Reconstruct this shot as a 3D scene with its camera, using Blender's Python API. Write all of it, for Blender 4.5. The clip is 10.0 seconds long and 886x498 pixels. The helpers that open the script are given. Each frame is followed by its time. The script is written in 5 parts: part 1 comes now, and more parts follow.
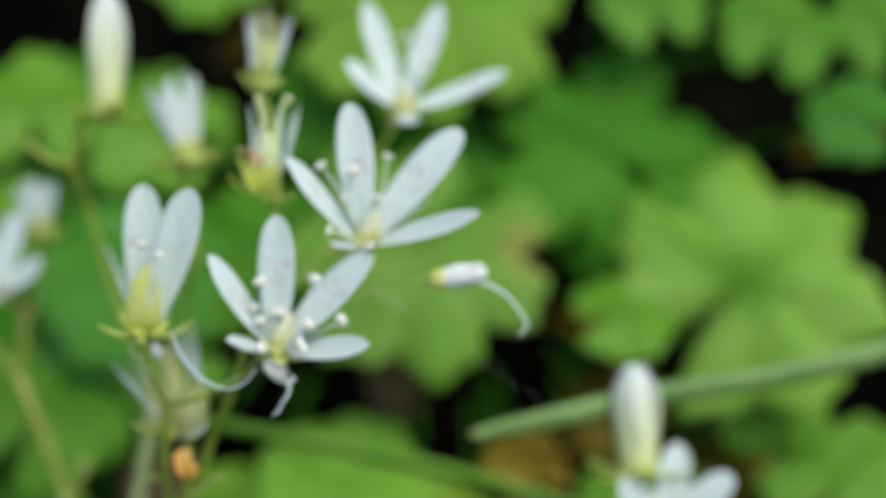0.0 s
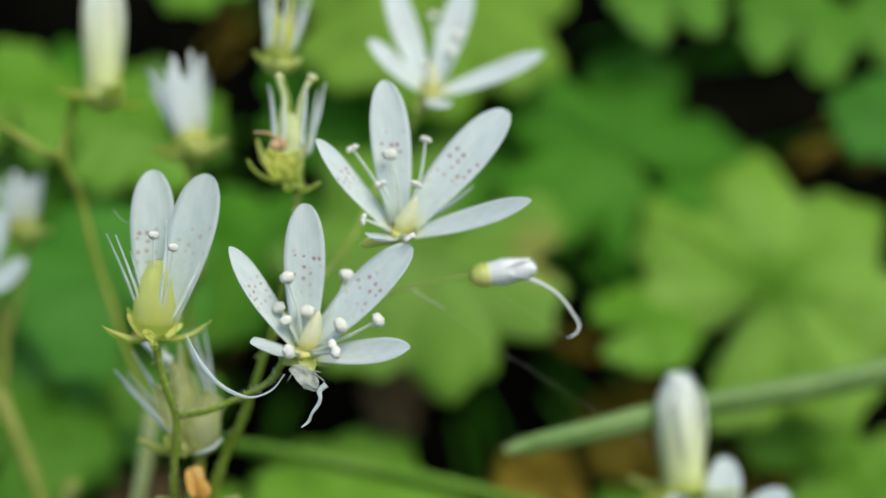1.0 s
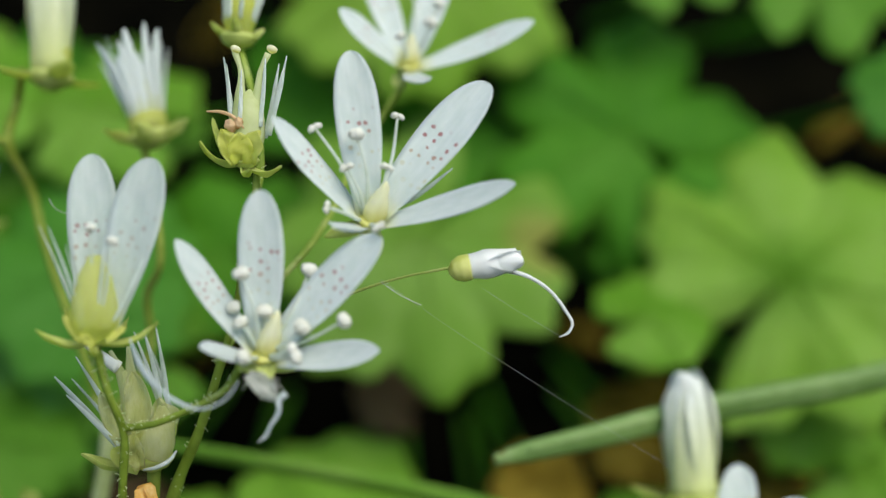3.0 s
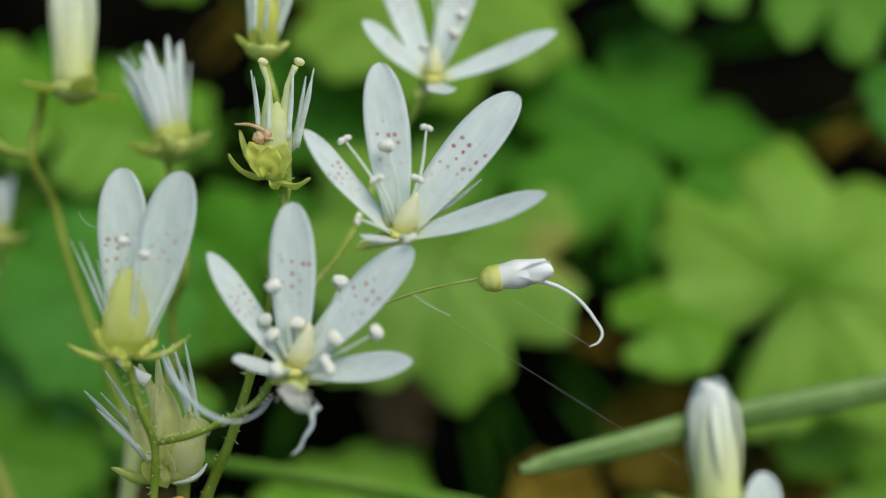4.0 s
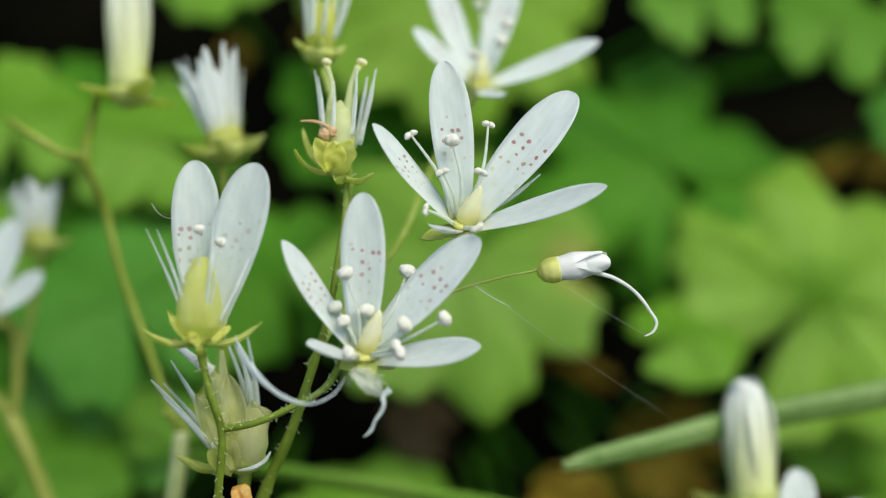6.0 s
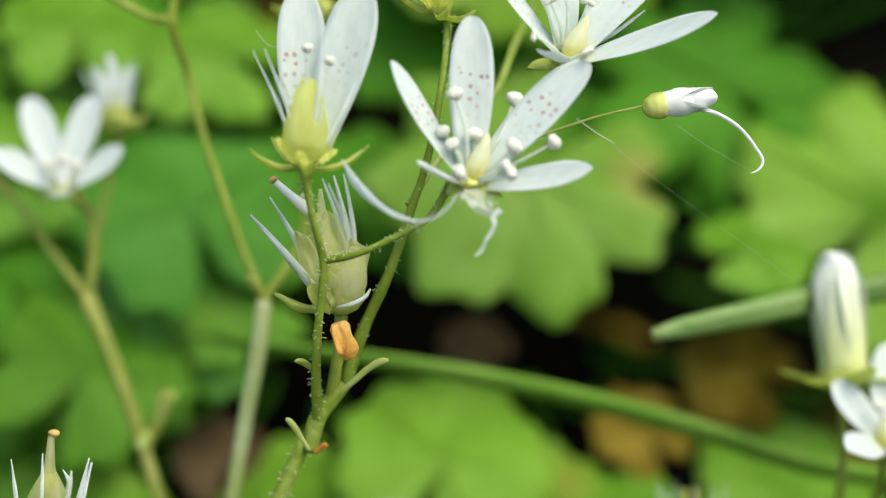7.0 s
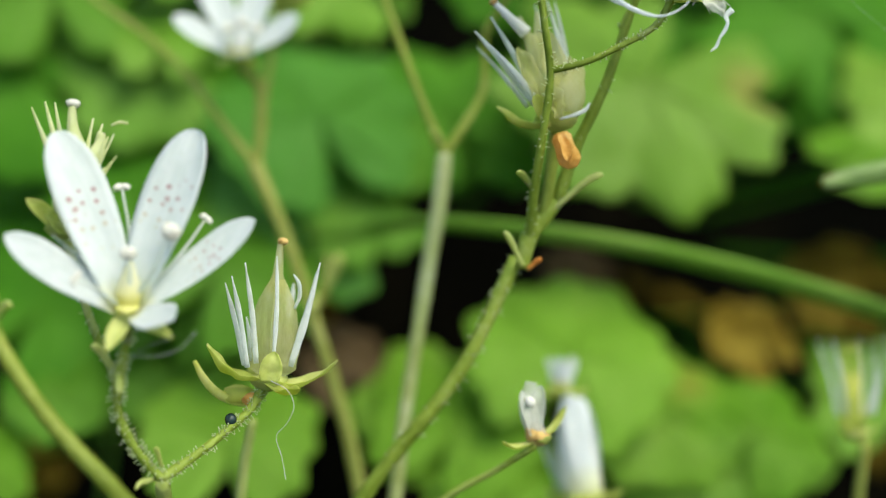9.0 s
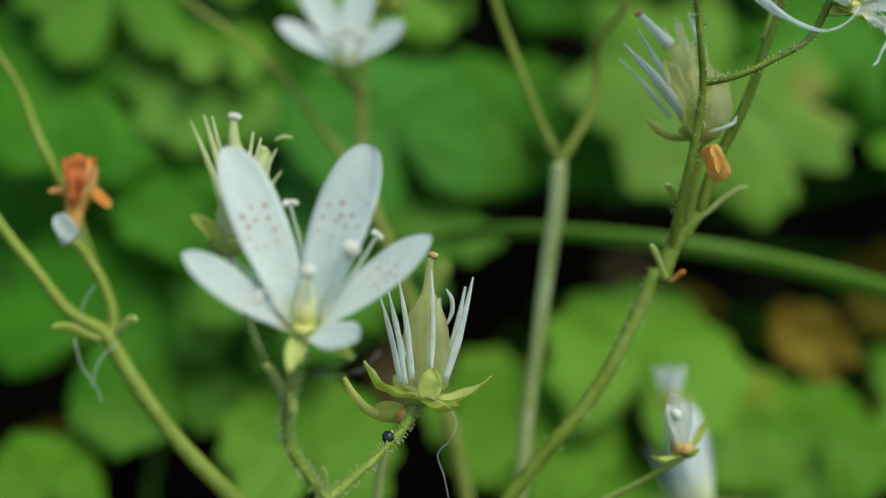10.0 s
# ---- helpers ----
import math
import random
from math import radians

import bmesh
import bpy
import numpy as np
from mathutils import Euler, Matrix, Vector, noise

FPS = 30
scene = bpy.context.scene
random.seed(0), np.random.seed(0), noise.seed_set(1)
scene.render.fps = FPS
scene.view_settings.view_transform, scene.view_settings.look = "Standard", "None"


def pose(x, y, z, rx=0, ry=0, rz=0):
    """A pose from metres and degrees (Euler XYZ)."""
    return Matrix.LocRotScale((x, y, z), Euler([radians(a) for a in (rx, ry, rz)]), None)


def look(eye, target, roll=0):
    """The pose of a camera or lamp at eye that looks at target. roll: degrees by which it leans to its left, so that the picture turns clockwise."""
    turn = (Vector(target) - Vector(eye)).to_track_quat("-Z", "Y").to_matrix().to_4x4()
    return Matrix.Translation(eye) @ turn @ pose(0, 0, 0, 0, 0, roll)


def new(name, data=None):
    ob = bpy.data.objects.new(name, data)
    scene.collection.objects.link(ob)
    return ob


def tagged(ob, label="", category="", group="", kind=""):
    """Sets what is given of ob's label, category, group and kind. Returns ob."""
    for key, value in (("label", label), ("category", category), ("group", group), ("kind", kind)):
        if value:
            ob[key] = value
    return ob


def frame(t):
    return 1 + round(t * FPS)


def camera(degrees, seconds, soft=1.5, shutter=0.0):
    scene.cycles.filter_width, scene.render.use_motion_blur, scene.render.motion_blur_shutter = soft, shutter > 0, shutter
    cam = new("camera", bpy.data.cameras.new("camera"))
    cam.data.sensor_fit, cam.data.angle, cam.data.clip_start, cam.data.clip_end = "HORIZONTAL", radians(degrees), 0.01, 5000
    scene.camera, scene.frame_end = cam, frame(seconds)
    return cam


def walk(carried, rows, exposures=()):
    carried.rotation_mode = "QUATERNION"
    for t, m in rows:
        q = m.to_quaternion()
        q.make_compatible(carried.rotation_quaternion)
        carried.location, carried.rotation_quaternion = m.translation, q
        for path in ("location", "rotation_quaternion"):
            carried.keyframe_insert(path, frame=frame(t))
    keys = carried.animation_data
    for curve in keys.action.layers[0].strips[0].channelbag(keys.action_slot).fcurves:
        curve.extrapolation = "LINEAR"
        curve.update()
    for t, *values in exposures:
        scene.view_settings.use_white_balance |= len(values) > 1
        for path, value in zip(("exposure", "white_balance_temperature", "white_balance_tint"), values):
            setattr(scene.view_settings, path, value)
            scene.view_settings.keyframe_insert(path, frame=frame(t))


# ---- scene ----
cam = camera(41.3, 10.0, 1.1)
EYE, TILT = 0.22, -15.0
ROWS = [
    (0.0, 0.00000, 0.00001, -0.00000, -0.002, 0.007, 0.002),
    (0.5, -0.00367, 0.00435, 0.00188, -1.145, -0.611, 0.013),
    (1.0, -0.00548, 0.00763, -0.00189, -2.343, 1.215, 0.092),
    (1.5, -0.00674, 0.00984, 0.00288, -2.917, -1.317, 0.212),
    (2.0, -0.00580, 0.01213, -0.00031, -2.813, 0.057, 0.400),
    (2.5, -0.00188, 0.01468, -0.00181, -1.240, 0.699, 0.447),
    (3.0, -0.00295, 0.01508, -0.00162, -1.489, 0.632, 0.682),
    (3.2, -0.00401, 0.01517, 0.00032, -1.615, -0.414, 0.805),
    (4.3, -0.00486, 0.01499, -0.00182, -1.686, 1.329, 1.240),
    (4.5, -0.00477, 0.01516, 0.00213, -1.278, -0.009, 1.231),
    (5.0, -0.00406, 0.01496, 0.00568, -1.298, -0.305, 1.171),
    (5.2, -0.00463, 0.01496, 0.00209, -1.986, 1.954, 1.087),
    (6.3, -0.01223, 0.01397, -0.00820, -3.548, 4.386, 1.107),
    (6.5, -0.01316, 0.01511, -0.01233, -3.217, 5.351, 0.894),
    (7.0, -0.01571, 0.01512, -0.01502, -3.284, 4.805, 0.677),
    (7.5, -0.01952, 0.01575, -0.02125, -3.629, 6.092, 0.742),
    (8.0, -0.02253, 0.01527, -0.02542, -3.906, 7.166, 0.600),
    (8.5, -0.02621, 0.01506, -0.02795, -4.375, 7.555, 0.771),
    (9.0, -0.03036, 0.01516, -0.02891, -5.075, 7.670, 0.790),
    (9.5, -0.03711, 0.01600, -0.02926, -6.863, 7.708, 1.199),
    (10.0, -0.04199, 0.01690, -0.02734, -7.848, 7.182, 1.367),
]
EXPOSURES = [(0.0, 0.0, 6700, 10), (1.0, -0.08, 6950, 10), (2.5, -0.05, 7050, 10), (4.5, -0.3, 7100, 9), (5.0, -0.12, 7100, 9), (6.5, 0.1, 7400, 10), (7.0, 0.35, 7550, 10), (7.5, 0.55, 7800, 10),
             (8.0, 0.47, 7700, 10), (8.5, 0.45, 7550, 10), (9.0, 0.35, 7400, 9), (9.5, -0.22, 7050, 2), (10.0, -0.22, 7050, -1)]
walk(cam, [(t, pose(0, 0, EYE, TILT) @ pose(x, y, z, 90 + pitch, roll, yaw)) for t, x, y, z, yaw, pitch, roll in ROWS], EXPOSURES)
cam.data.dof.use_dof = True
cam.data.dof.focus_distance = 0.0644
cam.data.dof.aperture_fstop = 14.2

# ---- world and sun ----
world = bpy.data.worlds.new("open_shade")
scene.world = world
world.use_nodes = True
sky = world.node_tree.nodes.new("ShaderNodeTexSky")
sky.sky_type = "NISHITA"
sky.sun_disc = False
sky.sun_elevation = radians(58)
sky.sun_rotation = radians(140)
background = world.node_tree.nodes["Background"]
background.inputs["Strength"].default_value = 0.24
world.node_tree.links.new(sky.outputs["Color"], background.inputs["Color"])
sun_data = bpy.data.lights.new("sun", "SUN")
sun_data.energy = 3.4
sun_data.angle = radians(40)
sun_data.color = (1.0, 0.96, 0.88)
sun = new("sun", sun_data)
sun.matrix_world = look((0.55, -0.65, 1.5), (0, 0.08, 0.2))

# ---- materials ----


def shader(name):
    m = bpy.data.materials.new(name)
    m.use_nodes = True
    m.node_tree.nodes.clear()
    return m, m.node_tree.nodes, m.node_tree.links


def ramp(nodes, stops):
    r = nodes.new("ShaderNodeValToRGB")
    while len(r.color_ramp.elements) < len(stops):
        r.color_ramp.elements.new(0.5)
    for e, (p, c) in zip(r.color_ramp.elements, stops):
        e.position, e.color = p, (*c, 1) if len(c) == 3 else c
    return r


def tissue(name, stops, scale, through_colour, through_share, rough=0.5, clear=0.0, streak=(1, 1, 1), bump=0.15, fine=6.0, spread=0.12, gloss=0.3, upper=None, stain=None):
    """Living plant tissue: mottled colour at two scales, some light let through."""
    m, n, l = shader(name)
    co = n.new("ShaderNodeTexCoord")
    mp = n.new("ShaderNodeMapping")
    mp.inputs["Scale"].default_value = streak
    l.new(co.outputs["Object"], mp.inputs["Vector"])
    big = n.new("ShaderNodeTexNoise")
    big.inputs["Scale"].default_value, big.inputs["Detail"].default_value = scale, 3
    small = n.new("ShaderNodeTexNoise")
    small.inputs["Scale"].default_value, small.inputs["Detail"].default_value = scale * fine, 4
    info = n.new("ShaderNodeObjectInfo")
    for t in (big, small):
        l.new(mp.outputs[0], t.inputs["Vector"])
    mix = n.new("ShaderNodeMath")
    mix.operation = "MULTIPLY_ADD"
    l.new(small.outputs["Fac"], mix.inputs[0])
    mix.inputs[1].default_value = 0.45
    off = n.new("ShaderNodeMath")
    off.operation = "MULTIPLY_ADD"
    l.new(info.outputs["Random"], off.inputs[0])
    off.inputs[1].default_value, off.inputs[2].default_value = spread * 2, -spread - 0.22
    add = n.new("ShaderNodeMath")
    l.new(big.outputs["Fac"], add.inputs[0])
    l.new(off.outputs[0], add.inputs[1])
    l.new(add.outputs[0], mix.inputs[2])
    r = ramp(n, stops)
    l.new(mix.outputs[0], r.inputs[0])
    bs = n.new("ShaderNodeBsdfPrincipled")
    bs.inputs["Roughness"].default_value = rough
    bs.inputs["Specular IOR Level"].default_value = gloss
    colour = r.outputs[0]
    if upper:
        part_of = n.new("ShaderNodeSeparateXYZ")
        l.new(co.outputs["Generated"], part_of.inputs[0])
        rise = n.new("ShaderNodeMapRange")
        rise.inputs["From Min"].default_value, rise.inputs["From Max"].default_value = 0.0, 0.5
        l.new(part_of.outputs["Z"], rise.inputs["Value"])
        fade = n.new("ShaderNodeMix")
        fade.data_type = "RGBA"
        fade.inputs["B"].default_value = (*upper, 1)
        l.new(rise.outputs[0], fade.inputs["Factor"])
        l.new(colour, fade.inputs["A"])
        colour = fade.outputs["Result"]
    if stain:
        # a discoloured patch: its centre and radius on the leaf, in metres, with a ragged rim
        place, reach, tone = stain
        away = n.new("ShaderNodeVectorMath")
        away.operation = "DISTANCE"
        away.inputs[1].default_value = place
        l.new(co.outputs["Object"], away.inputs[0])
        ragged = n.new("ShaderNodeMath")
        ragged.operation = "MULTIPLY_ADD"
        ragged.inputs[1].default_value = reach * 0.9
        l.new(big.outputs["Fac"], ragged.inputs[0])
        l.new(away.outputs["Value"], ragged.inputs[2])
        rim = n.new("ShaderNodeMapRange")
        rim.inputs["From Min"].default_value, rim.inputs["From Max"].default_value = reach * 0.7, reach * 1.7
        rim.inputs["To Min"].default_value, rim.inputs["To Max"].default_value = 0.85, 0.0
        l.new(ragged.outputs[0], rim.inputs["Value"])
        spoilt = n.new("ShaderNodeMix")
        spoilt.data_type = "RGBA"
        spoilt.inputs["B"].default_value = (*tone, 1)
        l.new(rim.outputs[0], spoilt.inputs["Factor"])
        l.new(colour, spoilt.inputs["A"])
        colour = spoilt.outputs["Result"]
    l.new(colour, bs.inputs["Base Color"])
    bp = n.new("ShaderNodeBump")
    bp.inputs["Strength"].default_value, bp.inputs["Distance"].default_value = bump, 0.0003
    l.new(small.outputs["Fac"], bp.inputs["Height"])
    l.new(bp.outputs[0], bs.inputs["Normal"])
    last = bs.outputs[0]
    if through_share:
        tr = n.new("ShaderNodeBsdfTranslucent")
        tint = n.new("ShaderNodeMix")
        tint.data_type, tint.blend_type = "RGBA", "MULTIPLY"
        tint.inputs["Factor"].default_value = 0.35
        tint.inputs["A"].default_value = (*through_colour, 1)
        l.new(colour, tint.inputs["B"])
        l.new(tint.outputs["Result"], tr.inputs["Color"])
        sh = n.new("ShaderNodeMixShader")
        sh.inputs[0].default_value = through_share
        l.new(last, sh.inputs[1])
        l.new(tr.outputs[0], sh.inputs[2])
        last = sh.outputs[0]
    if clear:
        tp = n.new("ShaderNodeBsdfTransparent")
        sh = n.new("ShaderNodeMixShader")
        sh.inputs[0].default_value = clear
        l.new(last, sh.inputs[1])
        l.new(tp.outputs[0], sh.inputs[2])
        last = sh.outputs[0]
    out = n.new("ShaderNodeOutputMaterial")
    l.new(last, out.inputs[0])
    return m


def petal_material(name, spotted, clear, faint=0.45, claw_end=0.16, claw_colour=(0.76, 0.78, 0.34, 1), let=0.44, tones=((0.72, 0.795, 0.785), (0.78, 0.85, 0.835))):
    """White petal: faint lengthwise veins, red spots beyond the middle turning ochre towards the base."""
    m, n, l = shader(name)
    uv = n.new("ShaderNodeUVMap")
    uv.uv_map = "petal"
    sep = n.new("ShaderNodeSeparateXYZ")
    l.new(uv.outputs[0], sep.inputs[0])
    info = n.new("ShaderNodeObjectInfo")
    # veins along the petal
    vm = n.new("ShaderNodeMapping")
    vm.inputs["Scale"].default_value = (13, 2.6, 1)
    l.new(uv.outputs[0], vm.inputs[0])
    vein = n.new("ShaderNodeTexNoise")
    vein.inputs["Scale"].default_value, vein.inputs["Detail"].default_value = 1.0, 3
    l.new(vm.outputs[0], vein.inputs["Vector"])
    vr = ramp(n, [(0.25, tones[0]), (0.7, tones[1])])
    l.new(vein.outputs["Fac"], vr.inputs[0])
    # thin watery patches between the veins
    pm = n.new("ShaderNodeMapping")
    pm.inputs["Scale"].default_value = (4.5, 7.5, 1)
    l.new(uv.outputs[0], pm.inputs[0])
    patch = n.new("ShaderNodeTexNoise")
    patch.inputs["Scale"].default_value, patch.inputs["Detail"].default_value = 1.0, 5
    l.new(pm.outputs[0], patch.inputs["Vector"])
    pr = ramp(n, [(0.30, (0.88, 0.915, 0.90)), (0.60, (1, 1, 1))])
    l.new(patch.outputs["Fac"], pr.inputs[0])
    watery = n.new("ShaderNodeMix")
    watery.data_type, watery.blend_type = "RGBA", "MULTIPLY"
    watery.inputs["Factor"].default_value = 1.0
    l.new(vr.outputs[0], watery.inputs["A"])
    l.new(pr.outputs[0], watery.inputs["B"])
    # warm yellow-green at the claw
    claw = n.new("ShaderNodeMapRange")
    claw.inputs["From Min"].default_value, claw.inputs["From Max"].default_value = 0.0, claw_end
    claw.inputs["To Min"].default_value, claw.inputs["To Max"].default_value = 0.8, 0.0
    l.new(sep.outputs["Y"], claw.inputs["Value"])
    base = n.new("ShaderNodeMix")
    base.data_type = "RGBA"
    l.new(claw.outputs[0], base.inputs["Factor"])
    l.new(watery.outputs["Result"], base.inputs["A"])
    base.inputs["B"].default_value = claw_colour
    colour = base.outputs["Result"]
    if spotted:
        sm = n.new("ShaderNodeMapping")
        sm.inputs["Scale"].default_value = (4.6, 15.5, 1)
        l.new(uv.outputs[0], sm.inputs[0])
        shift = n.new("ShaderNodeVectorMath")
        shift.operation = "ADD"
        l.new(sm.outputs[0], shift.inputs[0])
        comb = n.new("ShaderNodeCombineXYZ")
        k = n.new("ShaderNodeMath")
        k.operation = "MULTIPLY"
        k.inputs[1].default_value = 37.0
        l.new(info.outputs["Random"], k.inputs[0])
        l.new(k.outputs[0], comb.inputs[0])
        l.new(k.outputs[0], comb.inputs[1])
        l.new(comb.outputs[0], shift.inputs[1])
        vo = n.new("ShaderNodeTexVoronoi")
        vo.voronoi_dimensions = "2D"
        vo.inputs["Scale"].default_value, vo.inputs["Randomness"].default_value = 1.0, 0.62
        warp = n.new("ShaderNodeTexNoise")
        warp.inputs["Scale"].default_value = 2.2
        l.new(shift.outputs[0], warp.inputs["Vector"])
        bent = n.new("ShaderNodeVectorMath")
        bent.operation = "MULTIPLY_ADD"
        bent.inputs[1].default_value = (0.22, 0.22, 0.0)
        l.new(warp.outputs["Color"], bent.inputs[0])
        l.new(shift.outputs[0], bent.inputs[2])
        l.new(bent.outputs[0], vo.inputs["Vector"])
        dot = ramp(n, [(0.20, (1, 1, 1)), (0.29, (0, 0, 0))])
        # only some cells carry a spot, and spots differ in size
        some = n.new("ShaderNodeSeparateColor")
        l.new(vo.outputs["Color"], some.inputs[0])
        size = n.new("ShaderNodeMath")
        size.operation = "MULTIPLY_ADD"
        size.inputs[1].default_value = 0.10
        l.new(some.outputs[1], size.inputs[0])
        l.new(vo.outputs["Distance"], size.inputs[2])
        l.new(size.outputs[0], dot.inputs[0])
        keep = ramp(n, [(0.22, (0, 0, 0)), (0.30, (1, 1, 1))])
        l.new(some.outputs[0], keep.inputs[0])
        zone = ramp(n, [(0.24, (0, 0, 0)), (0.38, (0.42, 0.42, 0.42)), (0.50, (1, 1, 1)), (0.64, (1, 1, 1)), (0.70, (0, 0, 0))])
        rise = n.new("ShaderNodeMath")
        rise.operation = "MULTIPLY_ADD"
        rise.inputs[1].default_value, rise.inputs[2].default_value = 0.12, -0.06
        l.new(info.outputs["Random"], rise.inputs[0])
        along = n.new("ShaderNodeMath")
        l.new(sep.outputs["Y"], along.inputs[0])
        l.new(rise.outputs[0], along.inputs[1])
        l.new(along.outputs[0], zone.inputs[0])
        mid = n.new("ShaderNodeMath")
        mid.operation = "ABSOLUTE"
        l.new(sep.outputs["X"], mid.inputs[0])
        edge = ramp(n, [(0.36, (1, 1, 1)), (0.42, (0, 0, 0))])
        l.new(mid.outputs[0], edge.inputs[0])
        fac = dot.outputs[0]
        for other in (keep, zone, edge):
            mu = n.new("ShaderNodeMath")
            mu.operation = "MULTIPLY"
            l.new(fac, mu.inputs[0])
            l.new(other.outputs[0], mu.inputs[1])
            fac = mu.outputs[0]
        some_paler = n.new("ShaderNodeMapRange")
        some_paler.inputs["To Min"].default_value, some_paler.inputs["To Max"].default_value = faint, faint + 0.5
        l.new(info.outputs["Random"], some_paler.inputs["Value"])
        mu = n.new("ShaderNodeMath")
        mu.operation = "MULTIPLY"
        l.new(fac, mu.inputs[0])
        l.new(some_paler.outputs[0], mu.inputs[1])
        fac = mu.outputs[0]
        ink = ramp(n, [(0.40, (0.60, 0.54, 0.26)), (0.48, (0.50, 0.34, 0.24)), (0.58, (0.40, 0.12, 0.12))])
        l.new(along.outputs[0], ink.inputs[0])
        sp = n.new("ShaderNodeMix")
        sp.data_type = "RGBA"
        l.new(fac, sp.inputs["Factor"])
        l.new(colour, sp.inputs["A"])
        l.new(ink.outputs[0], sp.inputs["B"])
        colour = sp.outputs["Result"]
    bs = n.new("ShaderNodeBsdfPrincipled")
    bs.inputs["Roughness"].default_value = 0.55
    bs.inputs["Specular IOR Level"].default_value = 0.25
    l.new(colour, bs.inputs["Base Color"])
    bp = n.new("ShaderNodeBump")
    bp.inputs["Strength"].default_value, bp.inputs["Distance"].default_value = 0.1, 0.00004
    cm = n.new("ShaderNodeMapping")
    cm.inputs["Scale"].default_value = (26, 60, 1)
    l.new(uv.outputs[0], cm.inputs[0])
    cell = n.new("ShaderNodeTexNoise")
    cell.inputs["Scale"].default_value, cell.inputs["Detail"].default_value = 1.0, 2
    l.new(cm.outputs[0], cell.inputs["Vector"])
    relief = n.new("ShaderNodeMath")
    l.new(vein.outputs["Fac"], relief.inputs[0])
    l.new(cell.outputs["Fac"], relief.inputs[1])
    l.new(relief.outputs[0], bp.inputs["Height"])
    l.new(bp.outputs[0], bs.inputs["Normal"])
    tr = n.new("ShaderNodeBsdfTranslucent")
    l.new(colour, tr.inputs["Color"])
    sh = n.new("ShaderNodeMixShader")
    sh.inputs[0].default_value = let
    l.new(bs.outputs[0], sh.inputs[1])
    l.new(tr.outputs[0], sh.inputs[2])
    tp = n.new("ShaderNodeBsdfTransparent")
    s2 = n.new("ShaderNodeMixShader")
    s2.inputs[0].default_value = clear
    l.new(sh.outputs[0], s2.inputs[1])
    l.new(tp.outputs[0], s2.inputs[2])
    out = n.new("ShaderNodeOutputMaterial")
    l.new(s2.outputs[0], out.inputs[0])
    return m


PETAL = petal_material("spotted_white_petal", True, 0.08)
OLD_PETAL = petal_material("fading_white_petal", True, 0.26, 0.12)
SHUT_PETAL = petal_material("greenish_white_petal", False, 0.06, claw_end=0.92, claw_colour=(0.60, 0.68, 0.13, 1), let=0.34, tones=((0.80, 0.84, 0.79), (0.86, 0.90, 0.85)))
TUFT = petal_material("narrow_white_petal", False, 0.04, claw_end=0.35, claw_colour=(0.70, 0.74, 0.30, 1), let=0.45, tones=((0.80, 0.86, 0.84), (0.86, 0.91, 0.89)))
PLAIN_PETAL = petal_material("white_petal", False, 0.06, let=0.46, tones=((0.67, 0.74, 0.73), (0.73, 0.80, 0.79)))
DARK_GRASS = tissue("shaded_grass_blade", [(0.25, (0.09, 0.23, 0.02)), (0.55, (0.14, 0.31, 0.035)), (0.8, (0.20, 0.37, 0.06))], 160, (0.3, 0.65, 0.05), 0.35, 0.6, bump=0.4, gloss=0.15)
BUD_CAP = tissue("yellow_green_bud_base", [(0.25, (0.56, 0.62, 0.10)), (0.6, (0.74, 0.77, 0.30))], 700, (0.9, 0.92, 0.35), 0.45, 0.45)
FADED = tissue("faded_white_petal", [(0.3, (0.80, 0.84, 0.80)), (0.6, (0.89, 0.92, 0.90))], 500, (0.9, 0.93, 0.92), 0.4, 0.4)
WISP = tissue("thin_bluish_petal", [(0.3, (0.66, 0.74, 0.74)), (0.6, (0.78, 0.85, 0.86))], 600, (0.85, 0.93, 0.93), 0.45, 0.4, clear=0.25)
GAUZE = tissue("shrivelled_clear_petal", [(0.3, (0.70, 0.75, 0.66)), (0.6, (0.84, 0.88, 0.82))], 900, (0.9, 0.93, 0.85), 0.4, 0.4, clear=0.6, bump=0.8)
FILAMENT = tissue("white_filament", [(0.3, (0.58, 0.66, 0.56)), (0.6, (0.76, 0.82, 0.76))], 900, (0.85, 0.92, 0.84), 0.45, 0.5, clear=0.22)
RIBBON = tissue("limp_white_filament", [(0.3, (0.60, 0.68, 0.62)), (0.6, (0.80, 0.86, 0.84))], 1100, (0.85, 0.93, 0.90), 0.45, 0.5, clear=0.2, bump=0.5)
ANTHER = tissue("cream_anther", [(0.3, (0.78, 0.81, 0.68)), (0.6, (0.90, 0.92, 0.83))], 2500, (0.9, 0.9, 0.8), 0.25, 0.9, bump=0.6, gloss=0.1)
OVARY = tissue("yellow_ovary", [(0.25, (0.78, 0.72, 0.06)), (0.5, (0.86, 0.82, 0.13)), (0.75, (0.90, 0.88, 0.28))], 350, (0.97, 0.94, 0.45), 0.45, 0.35, clear=0.2, upper=(0.90, 0.91, 0.74))
DISC = tissue("yellow_nectar_disc", [(0.25, (0.68, 0.69, 0.14)), (0.6, (0.80, 0.81, 0.30))], 900, (0.9, 0.9, 0.2), 0.4, 0.35, bump=0.4)
CLEAR_OVARY = tissue("glassy_yellow_ovary", [(0.25, (0.61, 0.67, 0.05)), (0.5, (0.70, 0.76, 0.12)), (0.75, (0.78, 0.84, 0.34))], 420, (0.90, 0.95, 0.28), 0.6, 0.5, clear=0.40, upper=(0.80, 0.81, 0.27))
